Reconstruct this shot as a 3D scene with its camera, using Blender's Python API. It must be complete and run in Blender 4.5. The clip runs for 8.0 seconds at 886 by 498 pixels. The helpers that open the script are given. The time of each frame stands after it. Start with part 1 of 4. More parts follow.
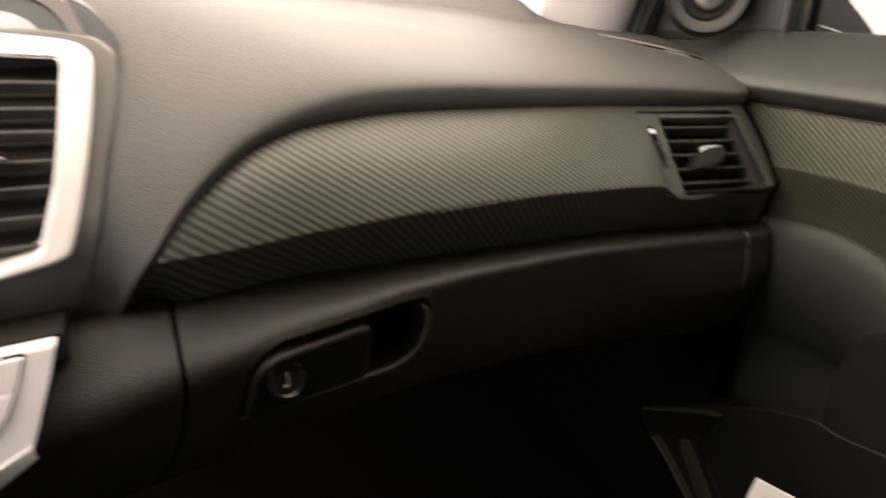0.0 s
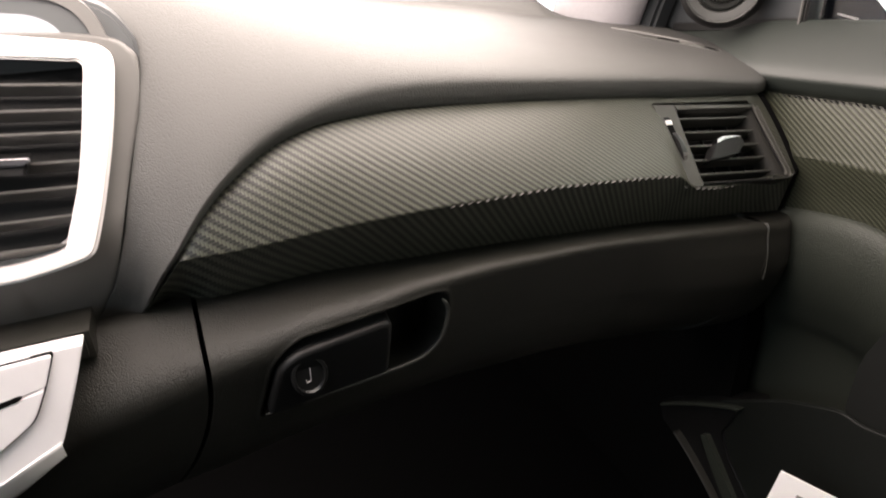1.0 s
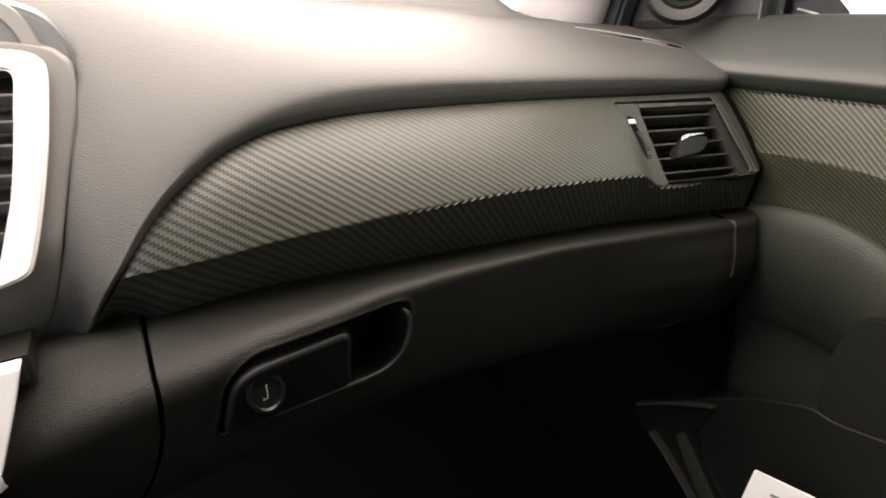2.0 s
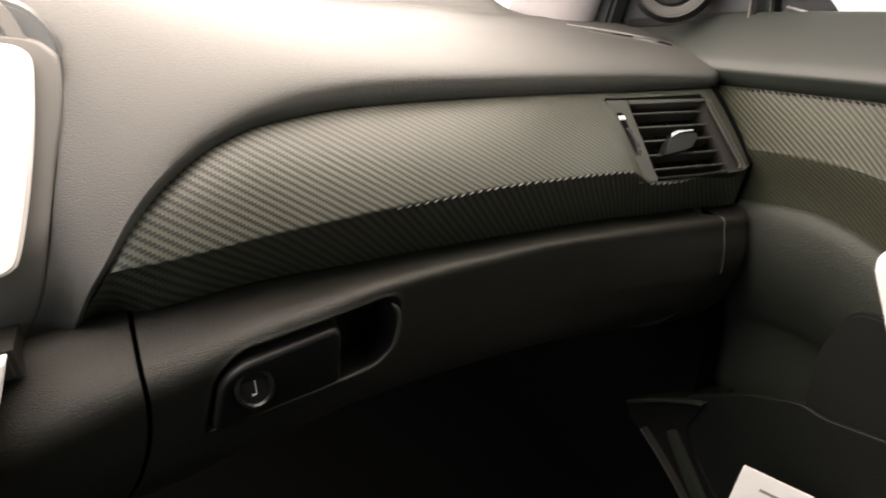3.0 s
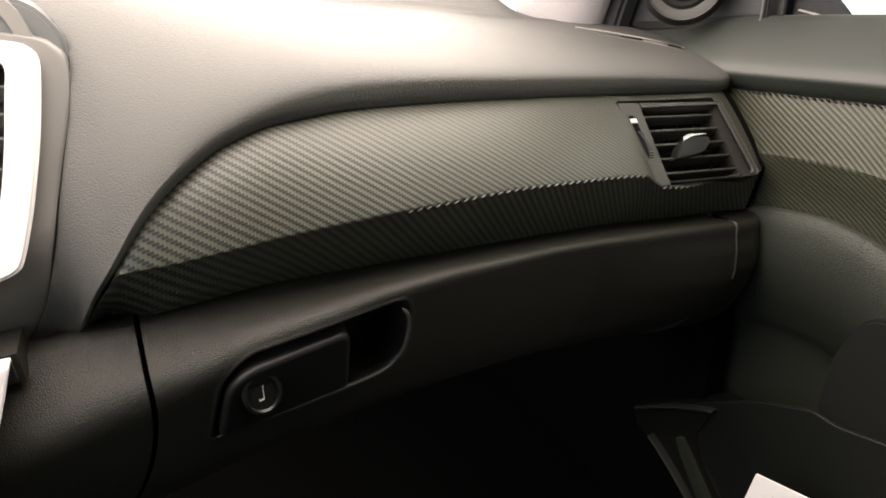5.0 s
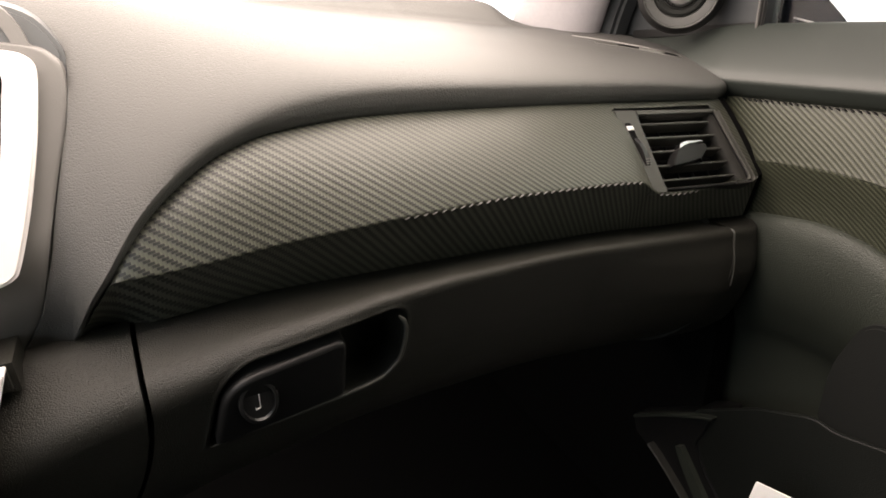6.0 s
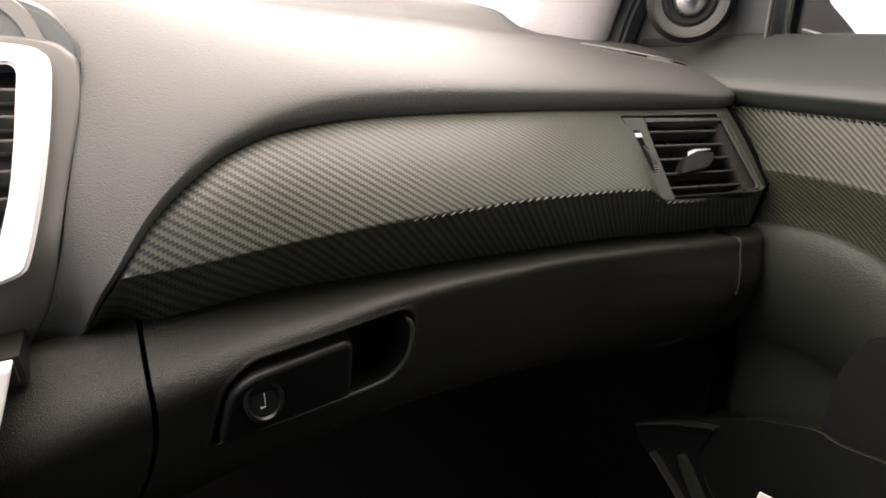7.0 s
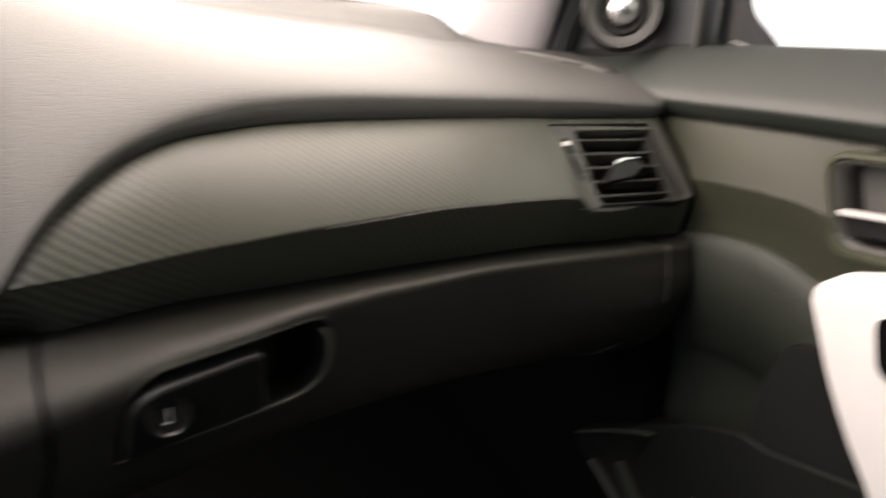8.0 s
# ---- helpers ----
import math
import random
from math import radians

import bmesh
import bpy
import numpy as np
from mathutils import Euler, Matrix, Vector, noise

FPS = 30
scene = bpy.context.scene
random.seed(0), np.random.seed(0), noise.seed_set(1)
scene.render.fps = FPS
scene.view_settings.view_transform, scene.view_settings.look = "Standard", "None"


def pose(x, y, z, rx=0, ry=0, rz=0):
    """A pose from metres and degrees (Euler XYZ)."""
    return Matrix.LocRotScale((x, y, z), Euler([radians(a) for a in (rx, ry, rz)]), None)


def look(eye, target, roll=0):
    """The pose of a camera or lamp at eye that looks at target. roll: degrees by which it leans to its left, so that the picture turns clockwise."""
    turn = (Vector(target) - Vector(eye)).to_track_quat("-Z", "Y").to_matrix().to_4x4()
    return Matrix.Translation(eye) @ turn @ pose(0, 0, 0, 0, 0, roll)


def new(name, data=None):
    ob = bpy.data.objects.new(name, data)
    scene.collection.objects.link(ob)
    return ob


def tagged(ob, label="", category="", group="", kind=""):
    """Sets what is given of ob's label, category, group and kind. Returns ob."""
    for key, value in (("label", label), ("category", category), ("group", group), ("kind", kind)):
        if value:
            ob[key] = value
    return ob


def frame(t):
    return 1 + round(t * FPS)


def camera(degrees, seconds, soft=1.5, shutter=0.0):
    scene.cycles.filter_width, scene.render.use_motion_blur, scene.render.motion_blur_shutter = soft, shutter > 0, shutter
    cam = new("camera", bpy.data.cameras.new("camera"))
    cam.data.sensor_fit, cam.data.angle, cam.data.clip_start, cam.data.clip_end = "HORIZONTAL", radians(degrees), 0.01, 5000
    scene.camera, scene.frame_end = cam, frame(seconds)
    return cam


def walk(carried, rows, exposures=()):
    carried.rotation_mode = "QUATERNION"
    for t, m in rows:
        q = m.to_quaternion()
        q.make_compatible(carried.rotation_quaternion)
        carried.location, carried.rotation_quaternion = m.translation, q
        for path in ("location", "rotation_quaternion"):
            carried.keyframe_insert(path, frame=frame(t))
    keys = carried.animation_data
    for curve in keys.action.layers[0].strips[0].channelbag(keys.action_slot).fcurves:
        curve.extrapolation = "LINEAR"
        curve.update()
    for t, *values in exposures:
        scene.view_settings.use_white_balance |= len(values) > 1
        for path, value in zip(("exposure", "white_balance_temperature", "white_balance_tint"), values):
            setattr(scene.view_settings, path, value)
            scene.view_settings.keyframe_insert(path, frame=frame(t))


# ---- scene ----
cam = camera(71.0, 8.0, soft=1.7, shutter=1.0)
PATH = [
    (0, 0.1305, -0.0129, 0.8696, 63.43, 0.16, -24.81),
    (0.1, 0.1339, -0.0142, 0.8639, 63.54, 0.08, -25.53),
    (0.2, 0.1270, -0.0143, 0.8634, 63.11, -0.18, -25.48),
    (0.3, 0.1309, -0.0095, 0.8558, 62.88, 1.19, -24.67),
    (0.4, 0.1301, -0.0092, 0.8556, 62.70, 1.47, -23.85),
    (0.5, 0.1295, -0.0081, 0.8534, 62.75, 1.80, -23.93),
    (0.6, 0.1300, -0.0094, 0.8531, 62.76, 1.99, -23.98),
    (0.8, 0.1292, -0.0100, 0.8582, 62.93, 1.87, -23.88),
    (0.9, 0.1259, -0.0131, 0.8615, 63.25, 1.76, -24.12),
    (1, 0.1238, -0.0138, 0.8651, 63.56, 1.50, -24.22),
    (1.1, 0.1242, -0.0152, 0.8653, 63.84, 2.07, -23.84),
    (1.2, 0.1262, -0.0128, 0.8642, 63.63, 2.35, -23.71),
    (1.3, 0.1283, -0.0113, 0.8635, 63.49, 2.68, -23.70),
    (1.4, 0.1343, -0.0099, 0.8639, 63.34, 2.86, -23.85),
    (1.5, 0.1384, -0.0089, 0.8616, 63.51, 3.01, -24.23),
    (1.6, 0.1394, -0.0080, 0.8617, 63.56, 2.84, -24.76),
    (1.7, 0.1415, -0.0077, 0.8615, 63.69, 2.67, -25.47),
    (2.8, 0.1484, -0.0074, 0.8609, 63.47, 1.80, -27.19),
    (2.9, 0.1477, -0.0084, 0.8586, 63.64, 1.83, -27.19),
    (3, 0.1483, -0.0099, 0.8577, 63.67, 1.95, -26.97),
    (3.1, 0.1487, -0.0063, 0.8582, 63.90, 0.81, -28.37),
    (3.2, 0.1482, -0.0041, 0.8600, 63.68, 0.48, -28.05),
    (3.3, 0.1450, -0.0046, 0.8571, 63.94, 0.57, -27.76),
    (3.4, 0.1432, -0.0061, 0.8543, 64.26, 0.81, -27.14),
    (3.5, 0.1411, -0.0046, 0.8536, 64.34, 0.95, -27.09),
    (3.6, 0.1402, -0.0030, 0.8552, 63.97, 0.99, -26.68),
    (3.8, 0.1387, -0.0019, 0.8501, 63.98, 1.19, -26.66),
    (4, 0.1422, -0.0022, 0.8485, 64.02, 1.46, -26.70),
    (4.2, 0.1424, -0.0032, 0.8480, 64.20, 1.56, -26.70),
    (4.5, 0.1432, -0.0019, 0.8511, 64.12, 1.79, -26.75),
    (4.7, 0.1431, 0.0012, 0.8550, 63.87, 1.63, -26.86),
    (5.8, 0.1464, -0.0022, 0.8519, 64.81, 1.92, -26.84),
    (6, 0.1458, -0.0009, 0.8529, 64.86, 1.86, -26.94),
    (6.2, 0.1450, -0.0001, 0.8529, 64.99, 1.83, -27.04),
    (6.5, 0.1430, -0.0007, 0.8531, 65.39, 1.63, -26.86),
    (6.8, 0.1400, 0.0014, 0.8499, 65.41, 1.08, -26.71),
    (7, 0.1400, 0.0000, 0.8500, 65.50, 0.91, -26.41),
    (7.2, 0.1410, 0.0005, 0.8472, 65.53, 0.61, -26.37),
    (7.4, 0.1450, 0.0026, 0.8488, 65.33, 0.36, -26.46),
    (7.5, 0.1481, 0.0007, 0.8484, 65.48, 0.48, -26.55),
    (7.7, 0.1585, -0.0018, 0.8490, 65.50, 0.41, -27.28),
    (7.8, 0.1617, -0.0027, 0.8497, 65.54, 0.22, -27.77),
    (7.9, 0.1658, -0.0058, 0.8481, 65.72, 0.25, -28.35),
    (8, 0.1780, -0.0100, 0.8474, 66.10, -0.33, -29.20),
]
walk(cam, [(t, pose(*m)) for t, *m in PATH], exposures=[(0.0, -0.4, 7200, 13), (0.3, -0.05, 6950, 13), (1.0, 0.08, 6600, 13), (3.0, 0.05, 6800, 10), (4.5, 0.1, 6700, 9), (6.0, 0.03, 6850, 12), (7.0, 0.02, 6550, 12), (8.0, 0.05, 6700, 12)])

# ---- light ----
world = bpy.data.worlds.new("sky")
scene.world = world
world.use_nodes = True
wn = world.node_tree.nodes
sky = wn.new("ShaderNodeTexSky")
sky.sky_type = "NISHITA"
sky.sun_disc = False
sky.sun_elevation, sky.sun_rotation = radians(48), radians(20)
sky.air_density, sky.dust_density = 1.0, 4.0
world.node_tree.links.new(sky.outputs[0], wn["Background"].inputs[0])
wn["Background"].inputs[1].default_value = 0.05


def area(name, eye, target, w, h, power, tint):
    data = bpy.data.lights.new(name, "AREA")
    data.shape, data.size, data.size_y, data.energy, data.color = "RECTANGLE", w, h, power, tint
    ob = new(name, data)
    ob.matrix_world = look(eye, target)
    return ob


area("windshield_daylight", (0.05, 0.585, 0.988), (0.05, 0.585 - 0.334, 0.988 - 0.942), 1.22, 0.84, 33, (1.0, 0.875, 0.80))
area("window_daylight", (0.855, 0.0, 0.985), (0.0, 0.2, 0.75), 0.95, 0.28, 1.6, (0.92, 1.0, 0.82))
area("driver_window_daylight", (-0.82, -0.1, 0.98), (0.3, 0.3, 0.7), 0.9, 0.28, 3.0, (0.80, 0.92, 1.0))


# ---- helpers of the scene ----
def curve(xs, ys):
    """A smooth curve through a few control values."""
    xs, ys = np.array(xs, float), np.array(ys, float)
    d = np.diff(ys) / np.diff(xs)
    m = np.r_[d[0], [0 if a * b <= 0 else 2 * a * b / (a + b) for a, b in zip(d, d[1:])], d[-1]]

    def value(x):
        if x <= xs[0]:
            return ys[0] + m[0] * (x - xs[0])
        if x >= xs[-1]:
            return ys[-1] + m[-1] * (x - xs[-1])
        i = int(np.searchsorted(xs, x) - 1)
        h = xs[i + 1] - xs[i]
        s = (x - xs[i]) / h
        return ((1 + 2 * s) * (1 - s) ** 2 * ys[i] + s * (1 - s) ** 2 * h * m[i]
                + s * s * (3 - 2 * s) * ys[i + 1] + s * s * (s - 1) * h * m[i + 1])
    return value


def smooth(points, n):
    """A Catmull-Rom line through points, n steps for each stretch."""
    p = [np.array(q, float) for q in points]
    p = [2 * p[0] - p[1], *p, 2 * p[-1] - p[-2]]
    out = []
    for i in range(1, len(p) - 2):
        for k in range(n):
            s = k / n
            out.append(0.5 * (2 * p[i] + (p[i + 1] - p[i - 1]) * s + (2 * p[i - 1] - 5 * p[i] + 4 * p[i + 1] - p[i + 2]) * s * s
                              + (3 * p[i] - p[i - 1] - 3 * p[i + 1] + p[i + 2]) * s ** 3))
    return out + [p[-2]]


def bezier(a, b, c, d, n):
    a, b, c, d = (np.array(q, float) for q in (a, b, c, d))
    return [(1 - s) ** 3 * a + 3 * s * (1 - s) ** 2 * b + 3 * s * s * (1 - s) * c + s ** 3 * d for s in np.linspace(0, 1, n + 1)]


def sheet(rows, keep=None, flip=False, stretch=None, dense=None):
    """A surface through rows of points, all equally long, with metres as its UV."""
    bm = bmesh.new()
    uv = bm.loops.layers.uv.new("UVMap")
    grid = [[bm.verts.new(p) for p in r] for r in rows]
    mid = len(rows[0]) // 2
    dense = dense or (lambda x: 1.0)
    us = np.r_[0, np.cumsum([np.linalg.norm(np.array(b[mid]) - np.array(a[mid])) * dense(a[mid][0]) for a, b in zip(rows, rows[1:])])]
    stretch = stretch or [1.0] * len(rows[0])
    vs = [np.r_[0, np.cumsum([np.linalg.norm(np.array(b) - np.array(a)) * k for a, b, k in zip(r, r[1:], stretch)])] for r in rows]
    vs = [(v - v[mid]) * dense(r[mid][0]) for v, r in zip(vs, rows)]
    for i in range(len(rows) - 1):
        for j in range(len(rows[0]) - 1):
            if keep and not keep(i, j):
                continue
            quad = [(i, j), (i + 1, j), (i + 1, j + 1), (i, j + 1)]
            if flip:
                quad.reverse()
            f = bm.faces.new([grid[a][b] for a, b in quad])
            f.smooth = True
            for loop, (a, b) in zip(f.loops, quad):
                loop[uv].uv = (us[a], vs[a][b])
    for v in [v for v in bm.verts if not v.link_faces]:
        bm.verts.remove(v)
    return bm


def prism(outline, y0, y1, bevel=0.0, to=None, segments=2):
    """A slab with the given outline (x, z), from depth y0 to y1, with rounded rims. to: maps (x, y, z) into place."""
    bm = bmesh.new()
    a = [bm.verts.new((x, y0, z)) for x, z in outline]
    face = bm.faces.new(a)
    ext = bmesh.ops.extrude_face_region(bm, geom=[face])["geom"]
    for v in ext:
        if isinstance(v, bmesh.types.BMVert):
            v.co.y = y1
    bmesh.ops.recalc_face_normals(bm, faces=bm.faces)
    if bevel:
        rim = [e for e in bm.edges if abs(e.verts[0].co.y - e.verts[1].co.y) < 1e-7]
        bmesh.ops.bevel(bm, geom=rim, offset=bevel, segments=segments, affect="EDGES", clamp_overlap=True)
    if to is not None:
        bm.transform(to)
    return bm


def ring(outer, inner, y0, y1, bevel=0.0, to=None):
    """A frame between two outlines of equally many points (x, z)."""
    bm = bmesh.new()
    n = len(outer)
    loops = [[bm.verts.new((x, y, z)) for x, z in o] for o, y in ((outer, y0), (inner, y0), (inner, y1), (outer, y1))]
    for a, b in zip(loops, loops[1:] + loops[:1]):
        for i in range(n):
            bm.faces.new((a[i], a[(i + 1) % n], b[(i + 1) % n], b[i]))
    bmesh.ops.recalc_face_normals(bm, faces=bm.faces)
    if bevel:
        front = set(loops[0] + loops[1])
        rim = [e for e in bm.edges if e.verts[0] in front and e.verts[1] in front
               and ((e.verts[0] in loops[0]) == (e.verts[1] in loops[0]))]
        bmesh.ops.bevel(bm, geom=rim, offset=bevel, segments=3, affect="EDGES", clamp_overlap=True)
    if to is not None:
        bm.transform(to)
    return bm


def rounded(points, r, n=5):
    """An outline with its corners rounded; r: one radius, or one for each corner."""
    out, k = [], len(points)
    rs = r if isinstance(r, (list, tuple)) else [r] * k
    for i in range(k):
        p, a, b = (np.array(points[j % k], float) for j in (i, i - 1, i + 1))
        da, db = a - p, b - p
        ra = min(rs[i], 0.48 * np.linalg.norm(da), 0.48 * np.linalg.norm(db))
        s, e = p + da / np.linalg.norm(da) * ra, p + db / np.linalg.norm(db) * ra
        for t in np.linspace(0, 1, n):
            out.append(tuple((1 - t) ** 2 * s + 2 * t * (1 - t) * p + t * t * e))
    return out


def box(x0, x1, y0, y1, z0, z1, bevel=0.0):
    return prism([(x0, z0), (x1, z0), (x1, z1), (x0, z1)], y0, y1, bevel)


def lathe(profile, n=48, to=None):
    """A turned body about the y axis from (radius, y) pairs."""
    bm = bmesh.new()
    loops = [[bm.verts.new((r * math.cos(a), y, r * math.sin(a))) for a in np.linspace(0, 2 * math.pi, n, endpoint=False)] for r, y in profile]
    for a, b in zip(loops, loops[1:]):
        for i in range(n):
            bm.faces.new((a[i], a[(i + 1) % n], b[(i + 1) % n], b[i]))
    for v in (loops[0], loops[-1]):
        bm.faces.new(v)
    bmesh.ops.recalc_face_normals(bm, faces=bm.faces)
    if to is not None:
        bm.transform(to)
    return bm


def part(name, bm, material, parent=None, label="", thick=0.0, flat=False, crease=38):
    """Links a bmesh as one mesh object, under a thing or a part."""
    mesh = bpy.data.meshes.new(name)
    bm.to_mesh(mesh)
    bm.free()
    if not flat:
        mesh.shade_smooth()
        mesh.set_sharp_from_angle(angle=radians(crease))
    mesh.materials.append(material)
    ob = new(name, mesh)
    if parent is not None:
        ob.parent = parent
        ob.matrix_parent_inverse = parent.matrix_world.inverted() if parent.parent is None else (parent.matrix_parent_inverse.inverted() @ parent.parent.matrix_world.inverted())
    if thick:
        mod = ob.modifiers.new("thickness", "SOLIDIFY")
        mod.thickness, mod.offset = abs(thick), -1.0 if thick > 0 else 1.0
    return tagged(ob, label)


def thing(name, place, label, category, group="", kind=""):
    ob = new(name)
    ob.location = place
    bpy.context.view_layer.update()
    return tagged(ob, label, category, group, kind)


# ---- materials ----
def shader(name, base, rough, metal=0.0, spec=0.5):
    m = bpy.data.materials.new(name)
    m.use_nodes = True
    b = m.node_tree.nodes["Principled BSDF"]
    b.inputs["Base Color"].default_value = (*base, 1)
    b.inputs["Roughness"].default_value = rough
    b.inputs["Metallic"].default_value = metal
    b.inputs["Specular IOR Level"].default_value = spec
    return m, m.node_tree.nodes, m.node_tree.links, b


def calc(nodes, links, op, a, b=None, c=None):
    n = nodes.new("ShaderNodeMath")
    n.operation = op
    for socket, v in zip(n.inputs, (a, b, c)):
        if v is None:
            continue
        if isinstance(v, (int, float)):
            socket.default_value = v
        else:
            links.new(v, socket)
    return n.outputs[0]


def mottled(nodes, links, b, base, amount, scale):
    """A slow and a fine variation of the base colour and of the gloss."""
    co = nodes.new("ShaderNodeTexCoord").outputs["Object"]
    n1 = nodes.new("ShaderNodeTexNoise")
    n1.inputs["Scale"].default_value, n1.inputs["Detail"].default_value = scale, 5
    links.new(co, n1.inputs["Vector"])
    mix = nodes.new("ShaderNodeMix")
    mix.data_type = "RGBA"
    mix.inputs[6].default_value = (*[v * (1 - amount) for v in base], 1)
    mix.inputs[7].default_value = (*[v * (1 + amount) for v in base], 1)
    links.new(n1.outputs[0], mix.inputs[0])
    links.new(mix.outputs[2], b.inputs["Base Color"])
    return co, n1.outputs[0]


def bump(nodes, links, b, height, strength, distance):
    n = nodes.new("ShaderNodeBump")
    n.inputs["Strength"].default_value, n.inputs["Distance"].default_value = strength, distance
    links.new(height, n.inputs["Height"])
    links.new(n.outputs[0], b.inputs["Normal"])
    return n


def vinyl(name, base, rough, scale, depth, spec=0.5):
    """Soft-touch plastic with a moulded leather grain."""
    m, nodes, links, b = shader(name, base, rough, 0, spec)
    co, slow = mottled(nodes, links, b, base, 0.12, 9)
    lie = nodes.new("ShaderNodeMapping")
    lie.inputs["Scale"].default_value = (0.75, 1.0, 1.0)
    links.new(co, lie.inputs["Vector"])
    cell = nodes.new("ShaderNodeTexVoronoi")
    cell.feature = "F1"
    cell.inputs["Scale"].default_value = scale
    links.new(lie.outputs[0], cell.inputs["Vector"])
    dome = calc(nodes, links, "SUBTRACT", 1.0, calc(nodes, links, "MULTIPLY", cell.outputs[0], cell.outputs[0]))
    fine = nodes.new("ShaderNodeTexNoise")
    fine.inputs["Scale"].default_value, fine.inputs["Detail"].default_value = scale * 4, 3
    links.new(co, fine.inputs["Vector"])
    h = calc(nodes, links, "ADD", dome, calc(nodes, links, "MULTIPLY", fine.outputs[0], 0.12))
    bump(nodes, links, b, h, 0.6, depth)
    links.new(calc(nodes, links, "MULTIPLY_ADD", slow, 0.14, rough - 0.07), b.inputs["Roughness"])
    return m


def twill(name, tow, angle, bright=(0.057, 0.059, 0.0445), rib=0.75, dark=(0.0085, 0.0089, 0.0070), spec=0.52):
    """Carbon-look film: a two-by-two twill of raised diagonal ribs under a satin skin, laid out by the UV in metres."""
    m, nodes, links, b = shader(name, (0.03, 0.03, 0.03), 0.42, 0.0, spec)
    tc = nodes.new("ShaderNodeTexCoord")
    rot = nodes.new("ShaderNodeMapping")
    rot.inputs["Rotation"].default_value = (0, 0, radians(angle))
    rot.inputs["Scale"].default_value = (1 / tow, 1 / tow, 1)
    links.new(tc.outputs["UV"], rot.inputs["Vector"])
    sep = nodes.new("ShaderNodeSeparateXYZ")
    links.new(rot.outputs[0], sep.inputs[0])
    u, v = sep.outputs[0], sep.outputs[1]
    fu, fv = calc(nodes, links, "FLOOR", u), calc(nodes, links, "FLOOR", v)
    k = calc(nodes, links, "FLOORED_MODULO", calc(nodes, links, "SUBTRACT", fu, fv), 4.0)
    warp = calc(nodes, links, "LESS_THAN", k, 1.5)

    def hump(w):
        s = calc(nodes, links, "SUBTRACT", calc(nodes, links, "FRACT", w), 0.5)
        return calc(nodes, links, "SUBTRACT", 1.0, calc(nodes, links, "MULTIPLY", calc(nodes, links, "MULTIPLY", s, s), 4.0))
    turn = calc(nodes, links, "MULTIPLY", calc(nodes, links, "SUBTRACT", calc(nodes, links, "SUBTRACT", u, v), 0.5), math.pi / 2)
    ridge = calc(nodes, links, "MULTIPLY_ADD", calc(nodes, links, "COSINE", turn), 0.5, 0.5)
    cells = calc(nodes, links, "MULTIPLY", calc(nodes, links, "MULTIPLY", hump(u), warp), 0.5)
    h = calc(nodes, links, "ADD", cells, calc(nodes, links, "MULTIPLY", ridge, rib))
    noise_ = nodes.new("ShaderNodeTexNoise")
    noise_.inputs["Scale"].default_value, noise_.inputs["Detail"].default_value = 14, 4
    links.new(tc.outputs["Object"], noise_.inputs["Vector"])
    tone = nodes.new("ShaderNodeMix")
    tone.data_type = "RGBA"
    tone.inputs[6].default_value, tone.inputs[7].default_value = (*dark, 1), (*bright, 1)
    gap = calc(nodes, links, "GREATER_THAN", calc(nodes, links, "ABSOLUTE", calc(nodes, links, "SUBTRACT", calc(nodes, links, "FRACT", v), 0.5)), 0.37)
    links.new(calc(nodes, links, "MAXIMUM", warp, calc(nodes, links, "MULTIPLY", gap, 0.6)), tone.inputs[0])
    links.new(tone.outputs[2], b.inputs["Base Color"])
    r = calc(nodes, links, "MULTIPLY_ADD", warp, -0.05, 0.47)
    links.new(calc(nodes, links, "MULTIPLY_ADD", noise_.outputs[0], 0.1, calc(nodes, links, "SUBTRACT", r, 0.05)), b.inputs["Roughness"])
    bump(nodes, links, b, h, 0.7, tow * 0.16)
    return m


def plain(name, base, rough, metal=0.0, amount=0.12, scale=40, relief=0.0, spec=0.5):
    m, nodes, links, b = shader(name, base, rough, metal, spec)
    co, slow = mottled(nodes, links, b, base, amount, scale)
    links.new(calc(nodes, links, "MULTIPLY_ADD", slow, 0.16, rough - 0.08), b.inputs["Roughness"])
    if relief:
        n = nodes.new("ShaderNodeTexNoise")
        n.inputs["Scale"].default_value, n.inputs["Detail"].default_value = 900, 3
        links.new(co, n.inputs["Vector"])
        bump(nodes, links, b, n.outputs[0], 0.5, relief)
    return m


PAD = vinyl("grey_dash_vinyl", (0.0534, 0.0533, 0.0502), 0.60, 860, 0.0005, 0.4)
DOOR_PAD = vinyl("grey_door_vinyl", (0.0175, 0.0215, 0.0185), 0.52, 1100, 0.00016)
LOWER = vinyl("black_grained_plastic", (0.0114, 0.0109, 0.0080), 0.52, 1200, 0.0008, 0.45)
DOOR = vinyl("door_plastic", (0.0245, 0.0285, 0.0220), 0.55, 850, 0.0008, 0.4)
# Darker copy of the door plastic; the lower door's shade is in it.
POCKET = vinyl("shaded_pocket_plastic", (0.0068, 0.0080, 0.0068), 0.55, 900, 0.0004, 0.3)
CARBON = twill("carbon_film", 0.0019, 4)
CARBON_DOOR = twill("carbon_film_door", 0.0015, 12, (0.044, 0.0475, 0.0305), 1.3, (0.0130, 0.0140, 0.0095), 0.35)
BLACK = plain("black_plastic", (0.008, 0.008, 0.008), 0.45, relief=0.0002, spec=0.25)
GLOSS = plain("satin_black_plastic", (0.014, 0.014, 0.014), 0.3)
VENT_GREY = plain("dark_grey_plastic", (0.031, 0.0305, 0.026), 0.5)
